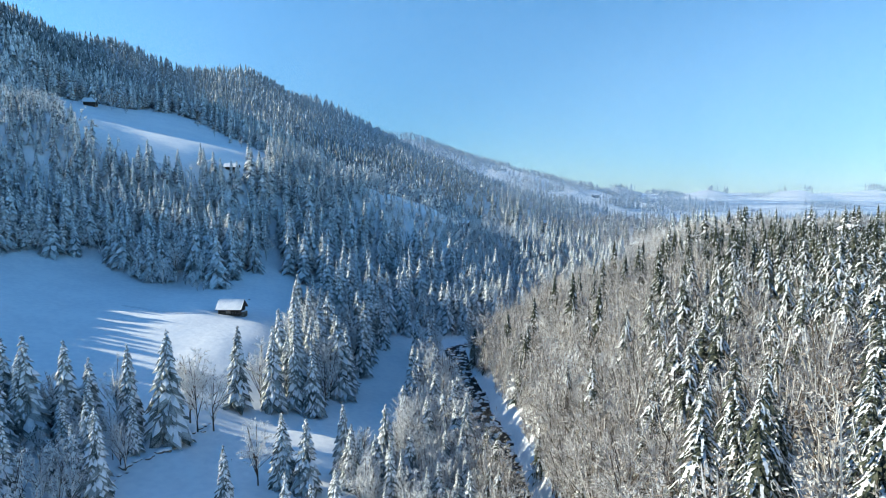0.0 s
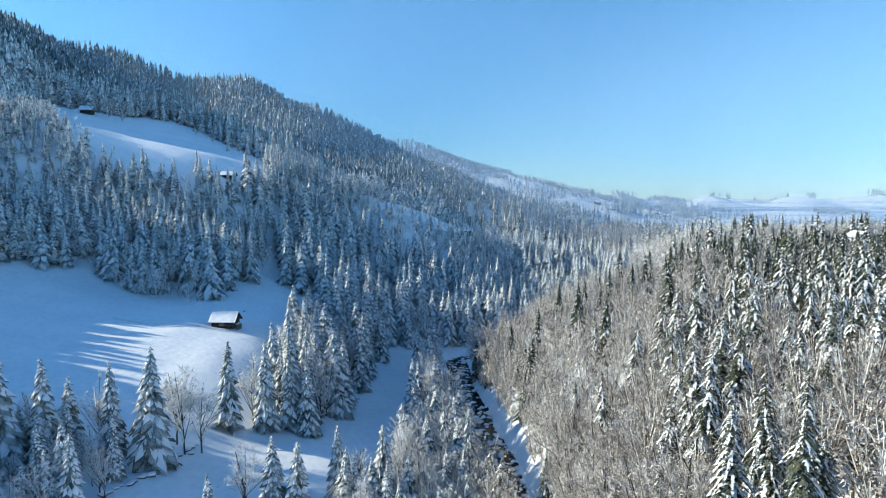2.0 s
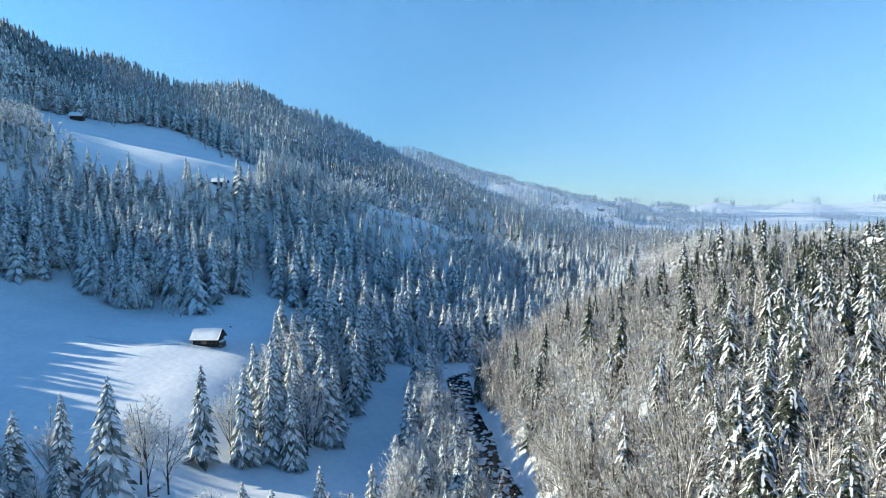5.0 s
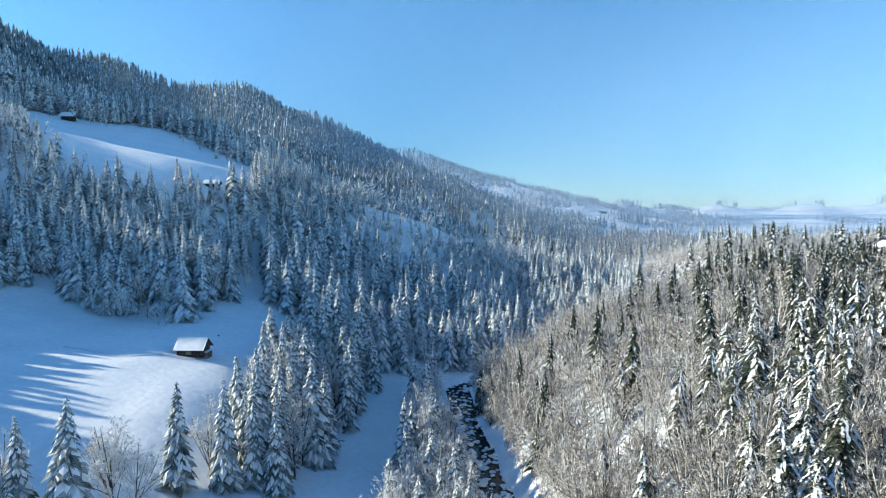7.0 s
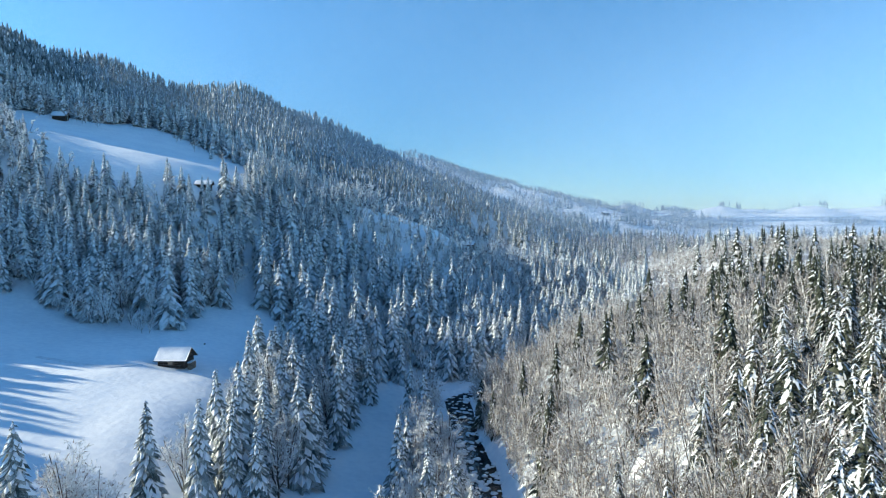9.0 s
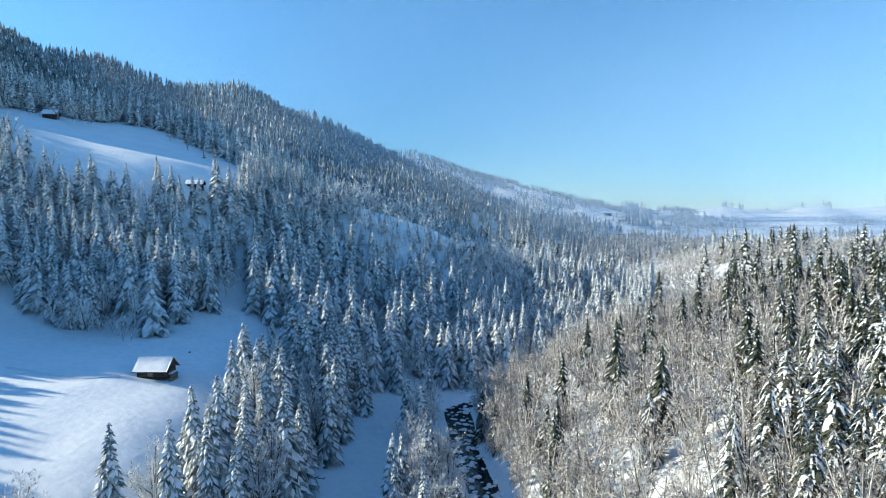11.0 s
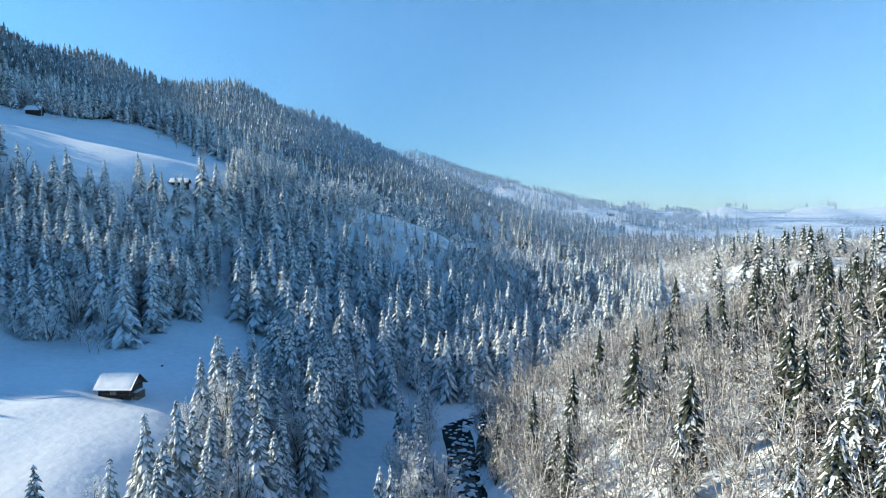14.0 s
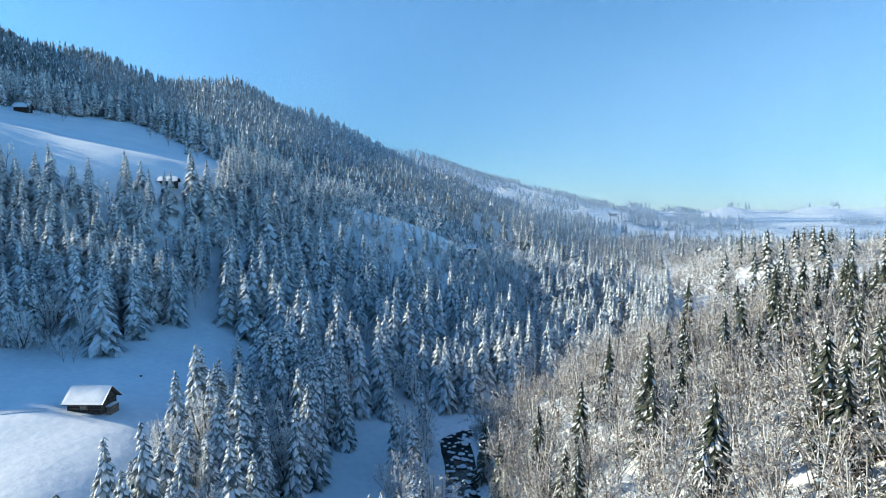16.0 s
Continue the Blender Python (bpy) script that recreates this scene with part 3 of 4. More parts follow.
PX = np.array([p[1] for p in placed])
PY = np.array([p[2] for p in placed])
PZ = ground_z(PX, PY)
singles = set()
for kind, hill_side, count, cx, cy in (("spruce", True, 140, 40, 110), ("bare", True, 170, 40, 110), ("spruce", False, 165, -45, 168), ("bare", False, 130, -35, 160)):
    near_by = sorted((math.hypot(x - cx, y - cy), i) for i, (k, x, y, _) in enumerate(placed) if k == kind and (x > 8) == hill_side)
    singles.update(i for _, i in near_by[:count])
masters = {"spruce": [], "frosted": [], "bare": [], "pale": [], "fine": []}
joined = {}
for i, (kind, x, y, height) in enumerate(placed):
    turn, lean = rnd.uniform(0, 360), rnd.uniform(-2.5, 2.5)
    full = 24 if kind == "spruce" else 16
    sc = height / full
    girth = sc * rnd.uniform(0.85, 1.15) * (1.18 if kind == "bare" else 1.0)
    if i in singles:
        m = pose(x, y, PZ[i] - 0.15, lean, lean * 0.5, turn) @ Matrix.Diagonal((girth, girth, sc, 1))
        sort = kind if x > 8 else "frosted" if kind == "spruce" else "pale"
        if sort == "spruce" and math.hypot(x - 38, y - 75) < 42:
            sort = "fine"
        if len(masters[sort]) < (4 if sort == "fine" else 5):
            ob = make_bare(len(masters[sort]), sort == "pale") if kind == "bare" else make_spruce(len(masters[sort]), sort == "frosted", sort == "fine")
            masters[sort].append(ob)
        else:
            ob = copy_thing(rnd.choice(masters[sort]), Matrix())
        ob.matrix_basis = m
        continue
    d = math.hypot(x - 3, y - 60)
    if kind == "spruce":
        lib = spruce_green if x > 8 and y < 290 and hill_ground(x, y) else spruce_mid if d < 420 and x > -190 else spruce_back if d < (800 if x > 60 else 560) and x > -0.6 * y - 40 else spruce_far
    else:
        lib = bare_brown if inside(x, y, HIGH_MEADOW) else (bare_pale if x < 8 else bare_mid) if d < 260 else bare_white if y < 540 and x < 60 else bare_far if y < 660 else bare_distant
    v, t, s = rnd.choice(lib)
    c, sn = math.cos(radians(turn)), math.sin(radians(turn))
    w = np.stack([(v[:, 0] * c - v[:, 1] * sn) * girth + x, (v[:, 0] * sn + v[:, 1] * c) * girth + y, v[:, 2] * sc + PZ[i] - 0.15], 1)
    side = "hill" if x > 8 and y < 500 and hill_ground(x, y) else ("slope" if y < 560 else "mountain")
    joined.setdefault((kind, side), []).append((w, t, s))
WOODS = {("spruce", "hill"): ("spruce_wood", "snow-laden spruces scattered through the sunlit hill wood"),
         ("spruce", "slope"): ("spruce_wood", "dense snow-laden spruces on the shaded slope"),
         ("spruce", "mountain"): ("mountain_forest", "dense dark conifer forest dusted with snow on the mountain"),
         ("bare", "hill"): ("deciduous_wood", "frosted tan and white deciduous wood on the sunlit hill"),
         ("bare", "slope"): ("deciduous_wood", "frosted bare trees among spruces on the shaded slope"),
         ("bare", "mountain"): ("deciduous_wood", "far frosted deciduous woods on the mountain and knoll")}
for (kind, side), items in joined.items():
    n, vs, ts, ss = 0, [], [], []
    for v, t, s in items:
        vs.append(v), ts.append(t + n), ss.append(s)
        n += len(v)
    name, label = WOODS[(kind, side)]
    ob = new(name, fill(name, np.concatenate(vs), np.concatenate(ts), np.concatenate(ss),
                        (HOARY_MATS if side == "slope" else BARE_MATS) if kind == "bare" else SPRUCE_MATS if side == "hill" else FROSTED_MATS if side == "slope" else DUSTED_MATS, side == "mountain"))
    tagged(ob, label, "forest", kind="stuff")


# ---- river ----
ys = np.arange(58, 300, 2.0)
wv, wt = [], []
for k, yy in enumerate(ys):
    for j in range(5):
        wv.append((float(river_x(yy)) + (j - 2) * 2.4, yy, -10.55 - 0.0005 * (yy - 150)))
    if k:
        for j in range(4):
            a = 5 * (k - 1) + j
            wt += [(a, a + 1, a + 6), (a, a + 6, a + 5)]
water = new("water", fill("water", wv, wt, mats=[WATER], smooth=True))
tagged(water, "dark shallow mountain stream between snowy banks", "river", kind="structure")


def link_part(name, me, parent, label=""):
    ob = new(name, me)
    ob.parent = parent
    if label:
        ob["label"] = label
    return ob


def lump(name, mat, seed, squash, cut=None):
    """A rounded irregular stone or snow cap."""
    bm = bmesh.new()
    bmesh.ops.create_icosphere(bm, subdivisions=2, radius=1)
    for v in bm.verts:
        k = 1 + 0.5 * noise.noise(v.co * 1.5 + Vector((seed, 3, 1)))
        v.co = Vector((v.co.x * k, v.co.y * k, v.co.z * k * squash))
        if cut is not None and v.co.z < cut:
            v.co.z = cut
    me = bpy.data.meshes.new(name)
    bm.to_mesh(me)
    bm.free()
    me.materials.append(mat)
    me.polygons.foreach_set("use_smooth", np.ones(len(me.polygons), bool))
    return me


rocks = []
for seed in range(4):
    rk = new("river_rock")
    tagged(rk, "rounded stone with a thick snow cap standing in the stream", "rock", "snow-capped stones in the stream")
    link_part("stone", lump("stone", ROCK, seed * 7.1, 0.6), rk)
    cap = link_part("snow_cap", lump("snow_cap", TREE_SNOW, seed * 7.1, 0.5, 0.0), rk, "smooth white snow cap")
    cap.location = (0, 0, 0.28)
    cap.scale = (1.08, 1.08, 1.0)
    rocks.append(rk)
rr = random.Random(11)
for k in range(300):
    yy = rr.uniform(118, 280)
    off = rr.uniform(-4.2, 4.2)
    sc = rr.uniform(0.35, 0.9) * (1.4 if abs(off) > 3.0 else 1.0)
    m = pose(float(river_x(yy)) + off, yy, -10.6 + 0.05 * sc, 0, 0, rr.uniform(0, 360)) @ Matrix.Diagonal((sc * rr.uniform(0.6, 1.3), sc * rr.uniform(0.7, 1.4), sc * 0.8, 1))
    ob = rocks[k] if k < 4 else copy_thing(rocks[k % 4], Matrix())
    ob.matrix_basis = m

for k in range(26):
    s = k / 25
    bx, by = -66 + 9 * s + rr.uniform(-1.2, 1.2), 106 + 36 * s + rr.uniform(-0.6, 0.6)
    sc = rr.uniform(0.3, 0.85)
    ob = copy_thing(rocks[k % 4], Matrix())
    tagged(ob, "dark stone under snow along the lane's cut bank", "rock", "stones along the lane's bank")
    ob.matrix_basis = pose(bx, by, float(ground_z(bx, by)) + 0.1 * sc, 0, 0, rr.uniform(0, 360)) @ Matrix.Diagonal((sc * 1.3, sc, sc, 1))


# ---- tracks pressed into the snow ----
PACKED = material("packed_snow", (0.66, 0.68, 0.72), (0.80, 0.81, 0.84), 0.8, 5, 0.7, 0.05, 4)


def track(points, width):
    """A trodden or driven groove: two low rims with a packed bed between, following the ground."""
    V, T = [], []
    pts = []
    for (x0, y0), (x1, y1) in zip(points[:-1], points[1:]):
        n = max(2, int(math.hypot(x1 - x0, y1 - y0)))
        pts += [(x0 + (x1 - x0) * k / n, y0 + (y1 - y0) * k / n) for k in range(n)]
    pts.append(points[-1])
    for k, (x, y) in enumerate(pts):
        a, b = pts[max(0, k - 1)], pts[min(len(pts) - 1, k + 1)]
        dx, dy = b[0] - a[0], b[1] - a[1]
        l = math.hypot(dx, dy)
        for off, up in ((-1.0, -0.05), (-0.8, 0.16), (-0.45, 0.04), (0.45, 0.04), (0.8, 0.16), (1.0, -0.05)):
            px, py = x - dy / l * off * width, y + dx / l * off * width
            V.append((px, py, float(ground_z(px, py)) + up + 0.05 + 0.03 * noise.noise(Vector((px * 1.5, py * 1.5, 0)))))
        if k:
            for j in range(5):
                c = 6 * (k - 1) + j
                T += [(c, c + 1, c + 7), (c, c + 7, c + 6)]
    ob = new("snow_track", fill("snow_track", V, T, mats=[PACKED], smooth=True))
    return tagged(ob, "narrow track pressed into the snow of the field", "track", kind="structure")


track([(-86, 215), (-93, 211), (-103, 211), (-116, 214)], 0.7)
track([(-57, 214), (-58.5, 200), (-57, 185), (-52, 168)], 0.35)
track([(-55.4, 214), (-56.9, 200), (-55.4, 185), (-50.4, 168)], 0.35)


# ---- buildings ----
def block(name, sx, sy, sz, mat, bevel=0.03):
    bm = bmesh.new()
    bmesh.ops.create_cube(bm, size=1)
    bmesh.ops.scale(bm, vec=(sx, sy, sz), verts=bm.verts)
    if bevel:
        bmesh.ops.bevel(bm, geom=bm.edges[:], offset=bevel, segments=1, affect="EDGES")
    me = bpy.data.meshes.new(name)
    bm.to_mesh(me)
    bm.free()
    me.materials.append(mat)
    return me


def gable_data(name, width, rise, thick, mat):
    """A triangular gable wall, in the plane across the ridge."""
    v = [(t, y, z) for t in (-thick / 2, thick / 2) for y, z in ((-width / 2, 0), (width / 2, 0), (0, rise))]
    return fill(name, v, [(0, 2, 1), (3, 4, 5), (0, 1, 4), (0, 4, 3), (1, 2, 5), (1, 5, 4), (2, 0, 3), (2, 3, 5)], mats=[mat])


def snow_roof_data(name, length, span, rise, thick, mat):
    """A saddle of settled snow over both roof slopes, its rim rounded and slightly uneven."""
    nx, nyy = 22, 21
    V, T = [], []
    for side in (0, 1):
        for i in range(nx + 1):
            for j in range(nyy + 1):
                u, w = i / nx * 2 - 1, j / nyy * 2 - 1
                z = rise * (1 - abs(w)) - 0.05 * math.exp(-(w / 0.08) ** 2)
                if side:
                    rim = (1 - abs(u) ** 14) * (1 - abs(w) ** 14)
                    z += thick * (0.25 + 0.75 * rim) + 0.05 * noise.noise(Vector((u * 4, w * 4, 2)))
                V.append((u * length / 2 * (1 + 0.006 * side), w * span / 2 * (1 + 0.01 * side), z))
    n = (nx + 1) * (nyy + 1)
    for side in (0, 1):
        for i in range(nx):
            for j in range(nyy):
                a = side * n + i * (nyy + 1) + j
                b, c, d = a + 1, a + nyy + 2, a + nyy + 1
                T += [(a, c, b), (a, d, c)] if not side else [(a, b, c), (a, c, d)]
    rim = [i * (nyy + 1) for i in range(nx)] + [nx * (nyy + 1) + j for j in range(nyy)]
    rim += [i * (nyy + 1) + nyy for i in range(nx, 0, -1)] + [j for j in range(nyy, 0, -1)]
    for a, b in zip(rim, rim[1:] + rim[:1]):
        T += [(a, b, b + n), (a, b + n, a + n)]
    return fill(name, V, T, mats=[mat], smooth=True)


def roof_slab(name, length, span, rise, thick, mat):
    s = span / 2
    pts = [(-s, 0), (0, rise), (s, 0), (s, -thick), (0, rise - thick), (-s, -thick)]
    V = [(x, y, z) for x in (-length / 2, length / 2) for y, z in pts]
    T = []
    for k in range(6):
        m = (k + 1) % 6
        T += [(k, k + 6, m + 6), (k, m + 6, m)]
    for o, flip in ((0, 1), (6, 0)):
        for tri in ((0, 1, 4), (0, 4, 5), (1, 2, 3), (1, 3, 4)):
            tri = tuple(t + o for t in tri)
            T.append(tri[::-1] if flip else tri)
    return fill(name, V, T, mats=[mat])


def hay_hut(x, y, turn):
    L, W, H, RISE = 7.8, 5.6, 2.3, 3.0
    z = float(ground_z(x, y))
    hut = new("hay_hut")
    tagged(hut, "dark weathered log hay hut with snow-covered roof in a snowy field", "hut")
    course = 0.26
    n = int(H / course) + 3
    long_log, short_log = block("wall_log", L + 0.3, 0.2, course - 0.03, OLD_WOOD, 0.05), block("wall_log", 0.2, W + 0.3, course - 0.03, OLD_WOOD, 0.05)
    for k in range(n):
        zz = -0.75 + course * (k + 0.5)
        for sy in (-1, 1):
            if sy < 0 and 3 < k < n - 1:
                for cx, part_len in ((-2.55, 2.9), (2.35, 3.3)):
                    o = link_part("wall_log", block("wall_log", part_len, 0.2, course - 0.03, OLD_WOOD, 0.05), hut)
                    o.location = (cx, sy * W / 2, zz)
                continue
            o = link_part("wall_log", long_log, hut)
            o.location = (0, sy * W / 2, zz)
        for sx in (-1, 1):
            o = link_part("wall_log", short_log, hut)
            o.location = (sx * L / 2, 0, zz + course / 2)
    top = -0.75 + course * n
    door = link_part("door", block("door", 1.75, 0.08, top - 0.35, PALE_WOOD), hut, "paler grey plank door")
    door.location = (-0.2, -W / 2 + 0.06, 0.35 + (top - 0.35) / 2)
    for k in range(5):
        o = link_part("plank", block("plank", 0.31, 0.05, top - 0.4, PALE_WOOD, 0.02), door)
        o.location = ((k - 2) * 0.34, -0.06, 0)
    for sx in (-1, 1):
        o = link_part("gable", gable_data("gable", W, RISE * W / (W + 2.2), 0.14, OLD_WOOD), hut)
        o.location = (sx * L / 2, 0, top)
    base = top - 2.2 / 2 * RISE * 2 / (W + 2.2) + 0.12 + 0.42
    o = link_part("roof", roof_slab("roof", L + 1.9, W + 2.2, RISE + 0.25, 0.16, OLD_WOOD), hut, "dark board roof")
    o.location = (0, 0, base)
    o = link_part("roof_snow", snow_roof_data("roof_snow", L + 1.95, W + 2.3, RISE + 0.25, 0.34, TREE_SNOW), hut, "thick smooth layer of snow")
    o.location = (0, 0, base + 0.01)
    for k in range(6):
        o = link_part("rafter", block("rafter", 0.14, 0.7, 0.16, OLD_WOOD), hut)
        o.location = (-L / 2 + k * L / 5, -W / 2 - 0.4, base + 0.05)
        o.rotation_euler = (radians(31), 0, 0)
    hut.matrix_basis = pose(x, y, z + 0.35, 0, 0, turn)
    # firewood stacked along the gable
    pile = new("firewood_stack")
    tagged(pile, "stacked split logs under snow against the hut's gable wall", "firewood")
    bm = bmesh.new()
    bmesh.ops.create_cone(bm, cap_ends=True, segments=7, radius1=0.12, radius2=0.11, depth=1.0)
    me = bpy.data.meshes.new("log")
    bm.to_mesh(me)
    bm.free()
    me.materials.append(PALE_WOOD)
    for r in range(9):
        for c in range(13):
            o = link_part("log", me, pile)
            o.location = (rr.uniform(-0.08, 0.08), (c - 6) * 0.27 + 0.12 * (r % 2), 0.12 + r * 0.225)
            o.rotation_euler = (0, radians(90 + rr.uniform(-5, 5)), 0)
    o = link_part("snow", snow_roof_data("pile_snow", 1.15, 3.7, 0.12, 0.25, TREE_SNOW), pile, "uneven white snow")
    o.location = (0, 0, 2.05)
    mm = pose(x, y, z, 0, 0, turn) @ pose(L / 2 + 0.72, 0.2, 0.0)
    pile.matrix_basis = mm
    pile.location.z = float(ground_z(mm.translation.x, mm.translation.y)) - 0.1


hay_hut(-78.5, 219.5, -1)

PLASTER = material("pale_plaster", (0.5, 0.48, 0.44), (0.68, 0.66, 0.62), 0.8, 5, 0.85)
GLASS = material("window_glass", (0.02, 0.025, 0.03), (0.05, 0.06, 0.07), 1.0, 3, 0.1)


def chalet(name, label, x, y, L, W, H, rise, turn, wall, windows=3, storeys=1):
    z = float(ground_z(x, y))
    house = new(name)
    tagged(house, label, "house" if windows else "barn")
    o = link_part("wall", block("wall", L, W, H + 1.5, wall, 0.05), house)
    o.location = (0, 0, H / 2 - 0.75)
    for sx in (-1, 1):
        o = link_part("gable", gable_data("gable", W, rise * W / (W + 2), 0.2, OLD_WOOD), house)
        o.location = (sx * (L / 2 - 0.12), 0, H)
    base = H - 2 / 2 * rise * 2 / (W + 2) + 0.15
    o = link_part("roof", roof_slab("roof", L + 2, W + 2, rise, 0.22, OLD_WOOD), house)
    o.location = (0, 0, base)
    o = link_part("roof_snow", snow_roof_data("roof_snow", L + 2.05, W + 2.1, rise, 0.4, TREE_SNOW), house, "thick white snow")
    o.location = (0, 0, base + 0.01)
    for st in range(storeys):
        for k in range(windows):
            w = link_part("window", block("window", 1.1, 0.1, 1.3, PLASTER, 0.02), house)
            w.location = ((k + 0.5) * L / windows - L / 2, -W / 2 - 0.03, 1.5 + 2.6 * st)
            g = link_part("pane", block("pane", 0.9, 0.06, 1.1, GLASS, 0), w)
            g.location = (0, -0.04, 0)
    if windows:
        d = link_part("door", block("door", 1.0, 0.1, 2.0, OLD_WOOD), house)
        d.location = (L / 2 - 0.7 if windows > 2 else 0, -W / 2 - 0.05, 1.0)
    house.matrix_basis = pose(x, y, z, 0, 0, turn)
    return house


chalet("barn", "dark timber barn with snowy gable roof above the high meadow", -281, 486, 8.5, 7, 3.0, 3.6, 12, OLD_WOOD, 0)
chalet("barn", "low dark barn with snowy roof at the high meadow's edge", -128, 366, 7, 5, 2.2, 2.0, 10, OLD_WOOD, 0)
chalet("barn", "small dark barn with snowy roof on the clearing", 16, 476, 9, 6.5, 2.6, 2.2, -15, OLD_WOOD, 0)
chalet("farmhouse", "large dark timber farmhouse with snowy roof on the plateau", 292, 428, 18, 12, 5.0, 4.2, 78, OLD_WOOD, 4, 1)
chalet("farmhouse", "long pale farm building with snowy roof beside the farmhouse", 283, 418, 16, 8, 3.0, 2.0, 5, PLASTER, 4, 1)
chalet("farmhouse", "timber farmhouse with snow-covered roof on the plateau", 318, 430, 17, 10, 4.2, 3.0, 8, OLD_WOOD, 4, 1)
for hx, hy, ht in ((120, 690, 10), (190, 1020, -20), (300, 1080, 35), (330, 1300, 10), (470, 1340, -15), (150, 1500, 20), (-30, 1460, 5),
                   (420, 1560, 60), (560, 1420, 15), (640, 1180, -30), (780, 1500, 20), (930, 1300, 0), (250, 820, 15), (360, 900, -10)):
    chalet("chalet", "far chalet with snow-covered roof in the open valley", hx, hy, 13, 9, 4.5, 3.0, ht, OLD_WOOD, 3, 1)


# ---- small things lying on the snow ----
def rod_data(name, pts, r0, r1, mat):
    """A crooked tapering stem through the given points."""
    V, T = [], []
    for k, p in enumerate(pts):
        r = r0 + (r1 - r0) * k / (len(pts) - 1)
        for j in range(6):
            V.append((p[0] + r * math.cos(1.047 * j), p[1] + r * 0.4 * math.sin(1.047 * j), p[2] + r * math.sin(1.047 * j)))
        if k:
            for j in range(6):
                a, b = 6 * (k - 1) + j, 6 * (k - 1) + (j + 1) % 6
                T += [(a, b, b + 6), (a, b + 6, a + 6)]
    return fill(name, V, T, mats=[mat], smooth=True)


def fallen_branch(x, y, turn, size):
    ob = new("fallen_branch")
    tagged(ob, "dark fallen branch lying on the snow of the lane", "branch")
    link_part("stem", rod_data("stem", [(-1.6, 0, 0.05), (-0.5, 0.2, 0.16), (0.6, 0.1, 0.2), (1.8, 0.35, 0.1)], 0.14, 0.04, BARK), ob)
    for k, (px, q) in enumerate(((-0.3, 0.9), (0.5, -0.8), (1.1, 0.7))):
        link_part("twig", rod_data("twig", [(px, 0.1, 0.15), (px + 0.5, q * 0.5, 0.3), (px + 0.8, q, 0.35)], 0.06, 0.02, BARK), ob)
    ob.matrix_basis = pose(x, y, float(ground_z(x, y)), 0, 0, turn) @ Matrix.Diagonal((size, size, size, 1))


fallen_branch(-30, 199, -25, 1.3)
fallen_branch(-28.5, 222, 15, 1.0)
stump = new("tree_stump", lump("tree_stump", BARK, 4.4, 0.8))
tagged(stump, "small dark tree stump poking out of the snow", "stump")
stump.matrix_basis = pose(-80, 244, float(ground_z(-80, 244)) + 0.12, 0, 0, 20) @ Matrix.Diagonal((0.32, 0.28, 0.35, 1))


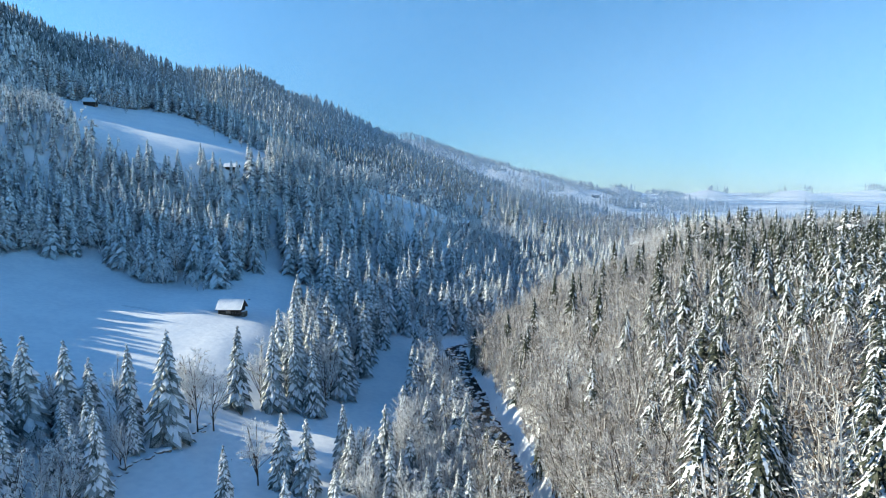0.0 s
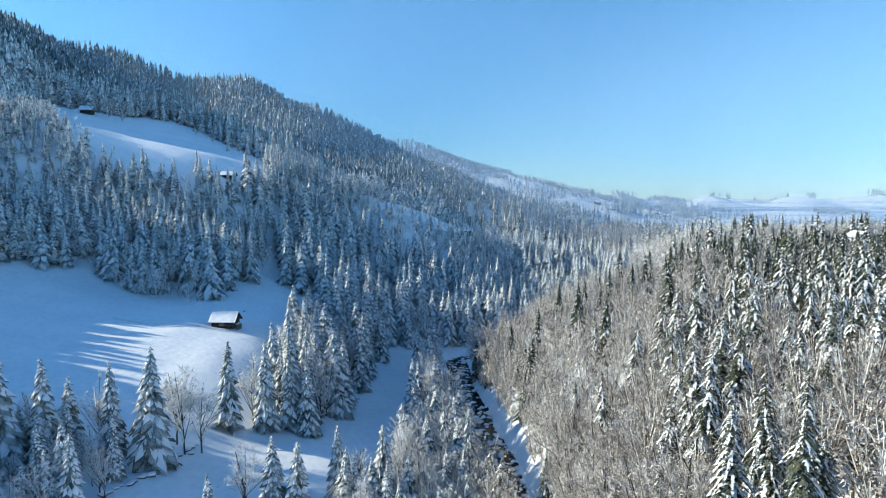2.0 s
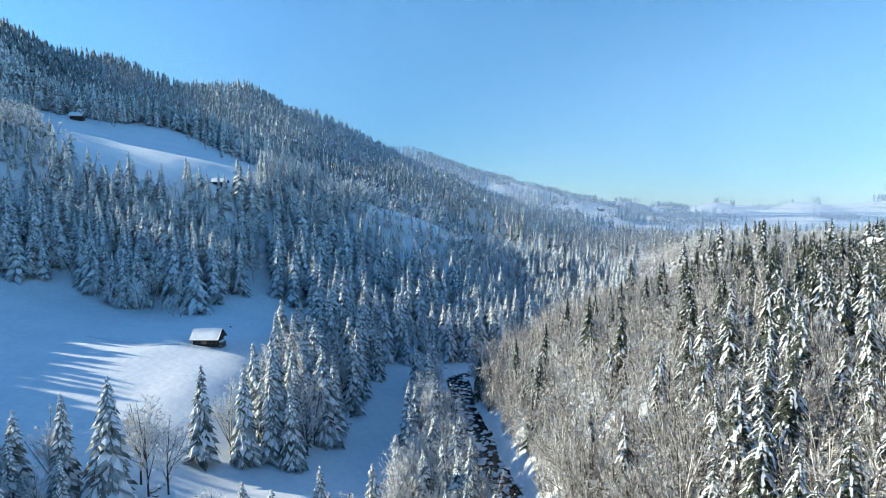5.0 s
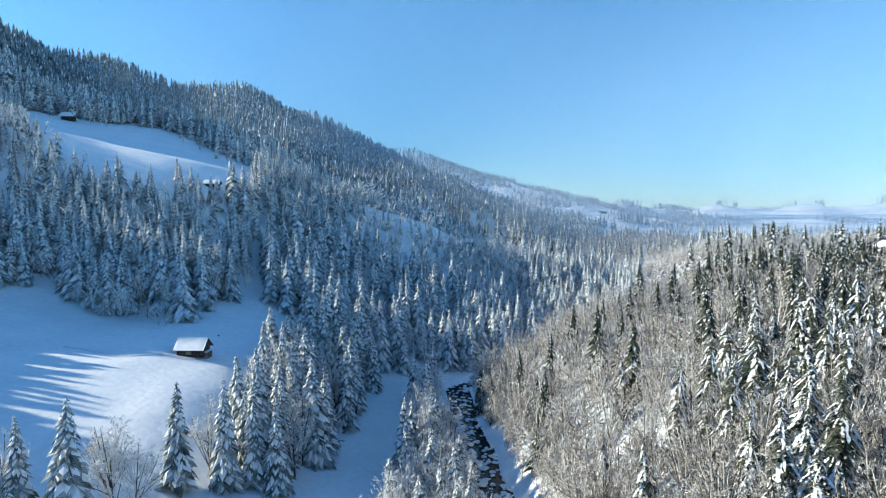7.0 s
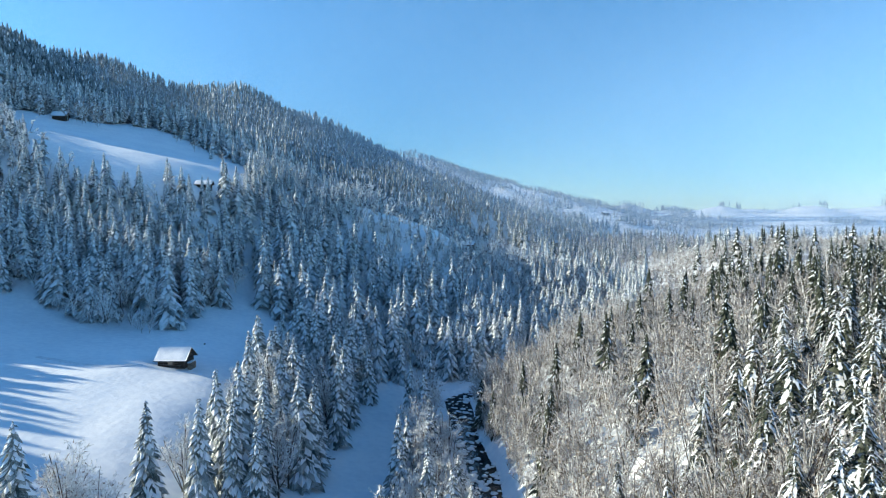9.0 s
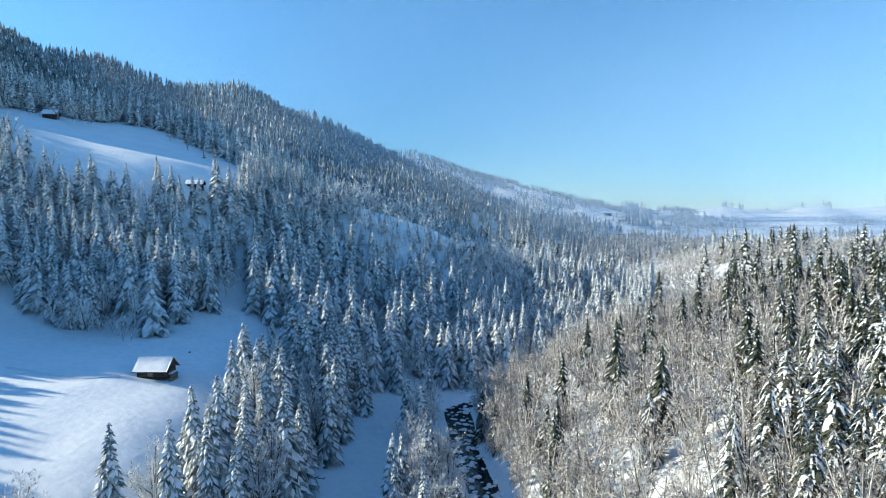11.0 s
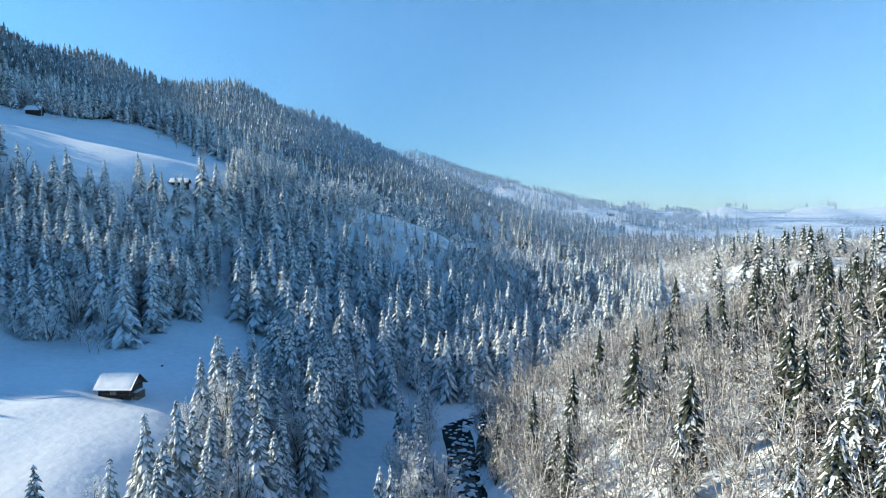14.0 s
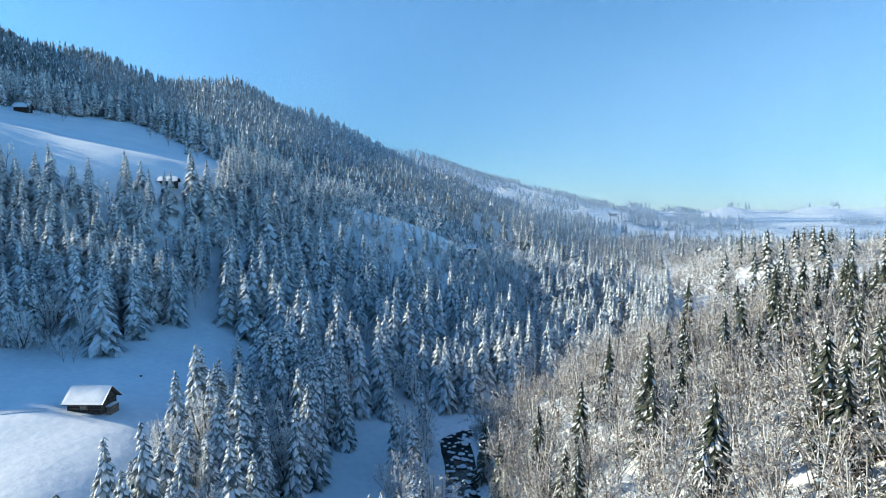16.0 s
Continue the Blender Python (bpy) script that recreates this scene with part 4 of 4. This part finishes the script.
# ---- fog lying in the far valley ----
def fog_material(name, strength):
    m = bpy.data.materials.new(name)
    m.use_nodes = True
    t, n = m.node_tree, m.node_tree.nodes
    n.remove(n["Principled BSDF"])
    out = n["Material Output"]
    geo = n.new("ShaderNodeNewGeometry")
    tex = n.new("ShaderNodeTexNoise")
    tex.inputs["Scale"].default_value, tex.inputs["Detail"].default_value = 0.0035, 4
    t.links.new(geo.outputs["Position"], tex.inputs["Vector"])
    sep = n.new("ShaderNodeSeparateXYZ")
    tc = n.new("ShaderNodeTexCoord")
    t.links.new(tc.outputs["Generated"], sep.inputs[0])

    def math_node(op, a, b):
        k = n.new("ShaderNodeMath")
        k.operation = op
        for i, v in enumerate((a, b)):
            if isinstance(v, (int, float)):
                k.inputs[i].default_value = v
            else:
                t.links.new(v, k.inputs[i])
        return k.outputs[0]

    def rim(v):
        d = math_node("ABSOLUTE", math_node("SUBTRACT", v, 0.5), 0)
        k = n.new("ShaderNodeMapRange")
        k.inputs["From Min"].default_value, k.inputs["From Max"].default_value = 0.5, 0.15
        t.links.new(d, k.inputs["Value"])
        return k.outputs[0]

    def ramp(v, a, b):
        k = n.new("ShaderNodeMapRange")
        k.interpolation_type = "SMOOTHSTEP"
        k.inputs["From Min"].default_value, k.inputs["From Max"].default_value = a, b
        t.links.new(v, k.inputs["Value"])
        return k.outputs[0]

    # fog lies in drifts; haze is even and thins out upwards
    shape = math_node("MULTIPLY", rim(sep.outputs["Y"]), ramp(tex.outputs[0], 0.35, 0.7)) if name == "fog" else ramp(sep.outputs["Z"], 1.0, 0.42)
    dense = math_node("MULTIPLY", math_node("MULTIPLY", rim(sep.outputs["X"]), shape), strength)
    clear, white, glow, both, mix = (n.new("ShaderNodeBsdfTransparent"), n.new("ShaderNodeBsdfDiffuse"), n.new("ShaderNodeBsdfTranslucent"),
                                     n.new("ShaderNodeMixShader"), n.new("ShaderNodeMixShader"))
    for s in (white, glow):
        s.inputs["Color"].default_value = (0.66, 0.78, 0.92, 1)
    t.links.new(white.outputs[0], both.inputs[1])
    t.links.new(glow.outputs[0], both.inputs[2])
    t.links.new(dense, mix.inputs[0])
    t.links.new(clear.outputs[0], mix.inputs[1])
    t.links.new(both.outputs[0], mix.inputs[2])
    t.links.new(mix.outputs[0], out.inputs["Surface"])
    return m


FOG = fog_material("fog", 0.9)
for level, (fx, fy, w, d, fz) in enumerate(((1250, 1550, 1900, 1300, 24), (1500, 1850, 2300, 1500, 38), (1800, 2300, 2800, 1800, 52))):
    V, T = [], []
    for i in range(25):
        for j in range(25):
            x, y = fx + (i / 24 - 0.5) * w, fy + (j / 24 - 0.5) * d
            V.append((x, y, fz + 7 * float(bumps(x, y, 500, 40 + level))))
    for i in range(24):
        for j in range(24):
            a = i * 25 + j
            T += [(a, a + 25, a + 26), (a, a + 26, a + 1)]
    fog = new("fog_bank", fill("fog_bank", V, T, mats=[FOG], smooth=True))
    tagged(fog, "thin white morning fog lying over the far valley", "fog", kind="stuff")

# thin cold haze hanging in the valley: faint upright veils one behind another
HAZE = fog_material("haze", 0.2)
for level, (hy, span, top) in enumerate(((560, 2200, 420), (700, 2500, 450), (900, 3000, 520), (1300, 3800, 560))):
    V, T = [], []
    for i in range(41):
        for j in range(9):
            x, z = 250 + (i / 40 - 0.5) * span, -260 + j / 8 * (top + 260)
            V.append((x, hy + 60 * float(bumps(x, z, 700, 50 + level)) + 0.05 * abs(x - 100), z))
    for i in range(40):
        for j in range(8):
            a = i * 9 + j
            T += [(a, a + 9, a + 10), (a, a + 10, a + 1)]
    veil = new("valley_haze", fill("valley_haze", V, T, mats=[HAZE], smooth=True))
    tagged(veil, "thin bluish haze hanging across the far valley", "haze", kind="stuff")
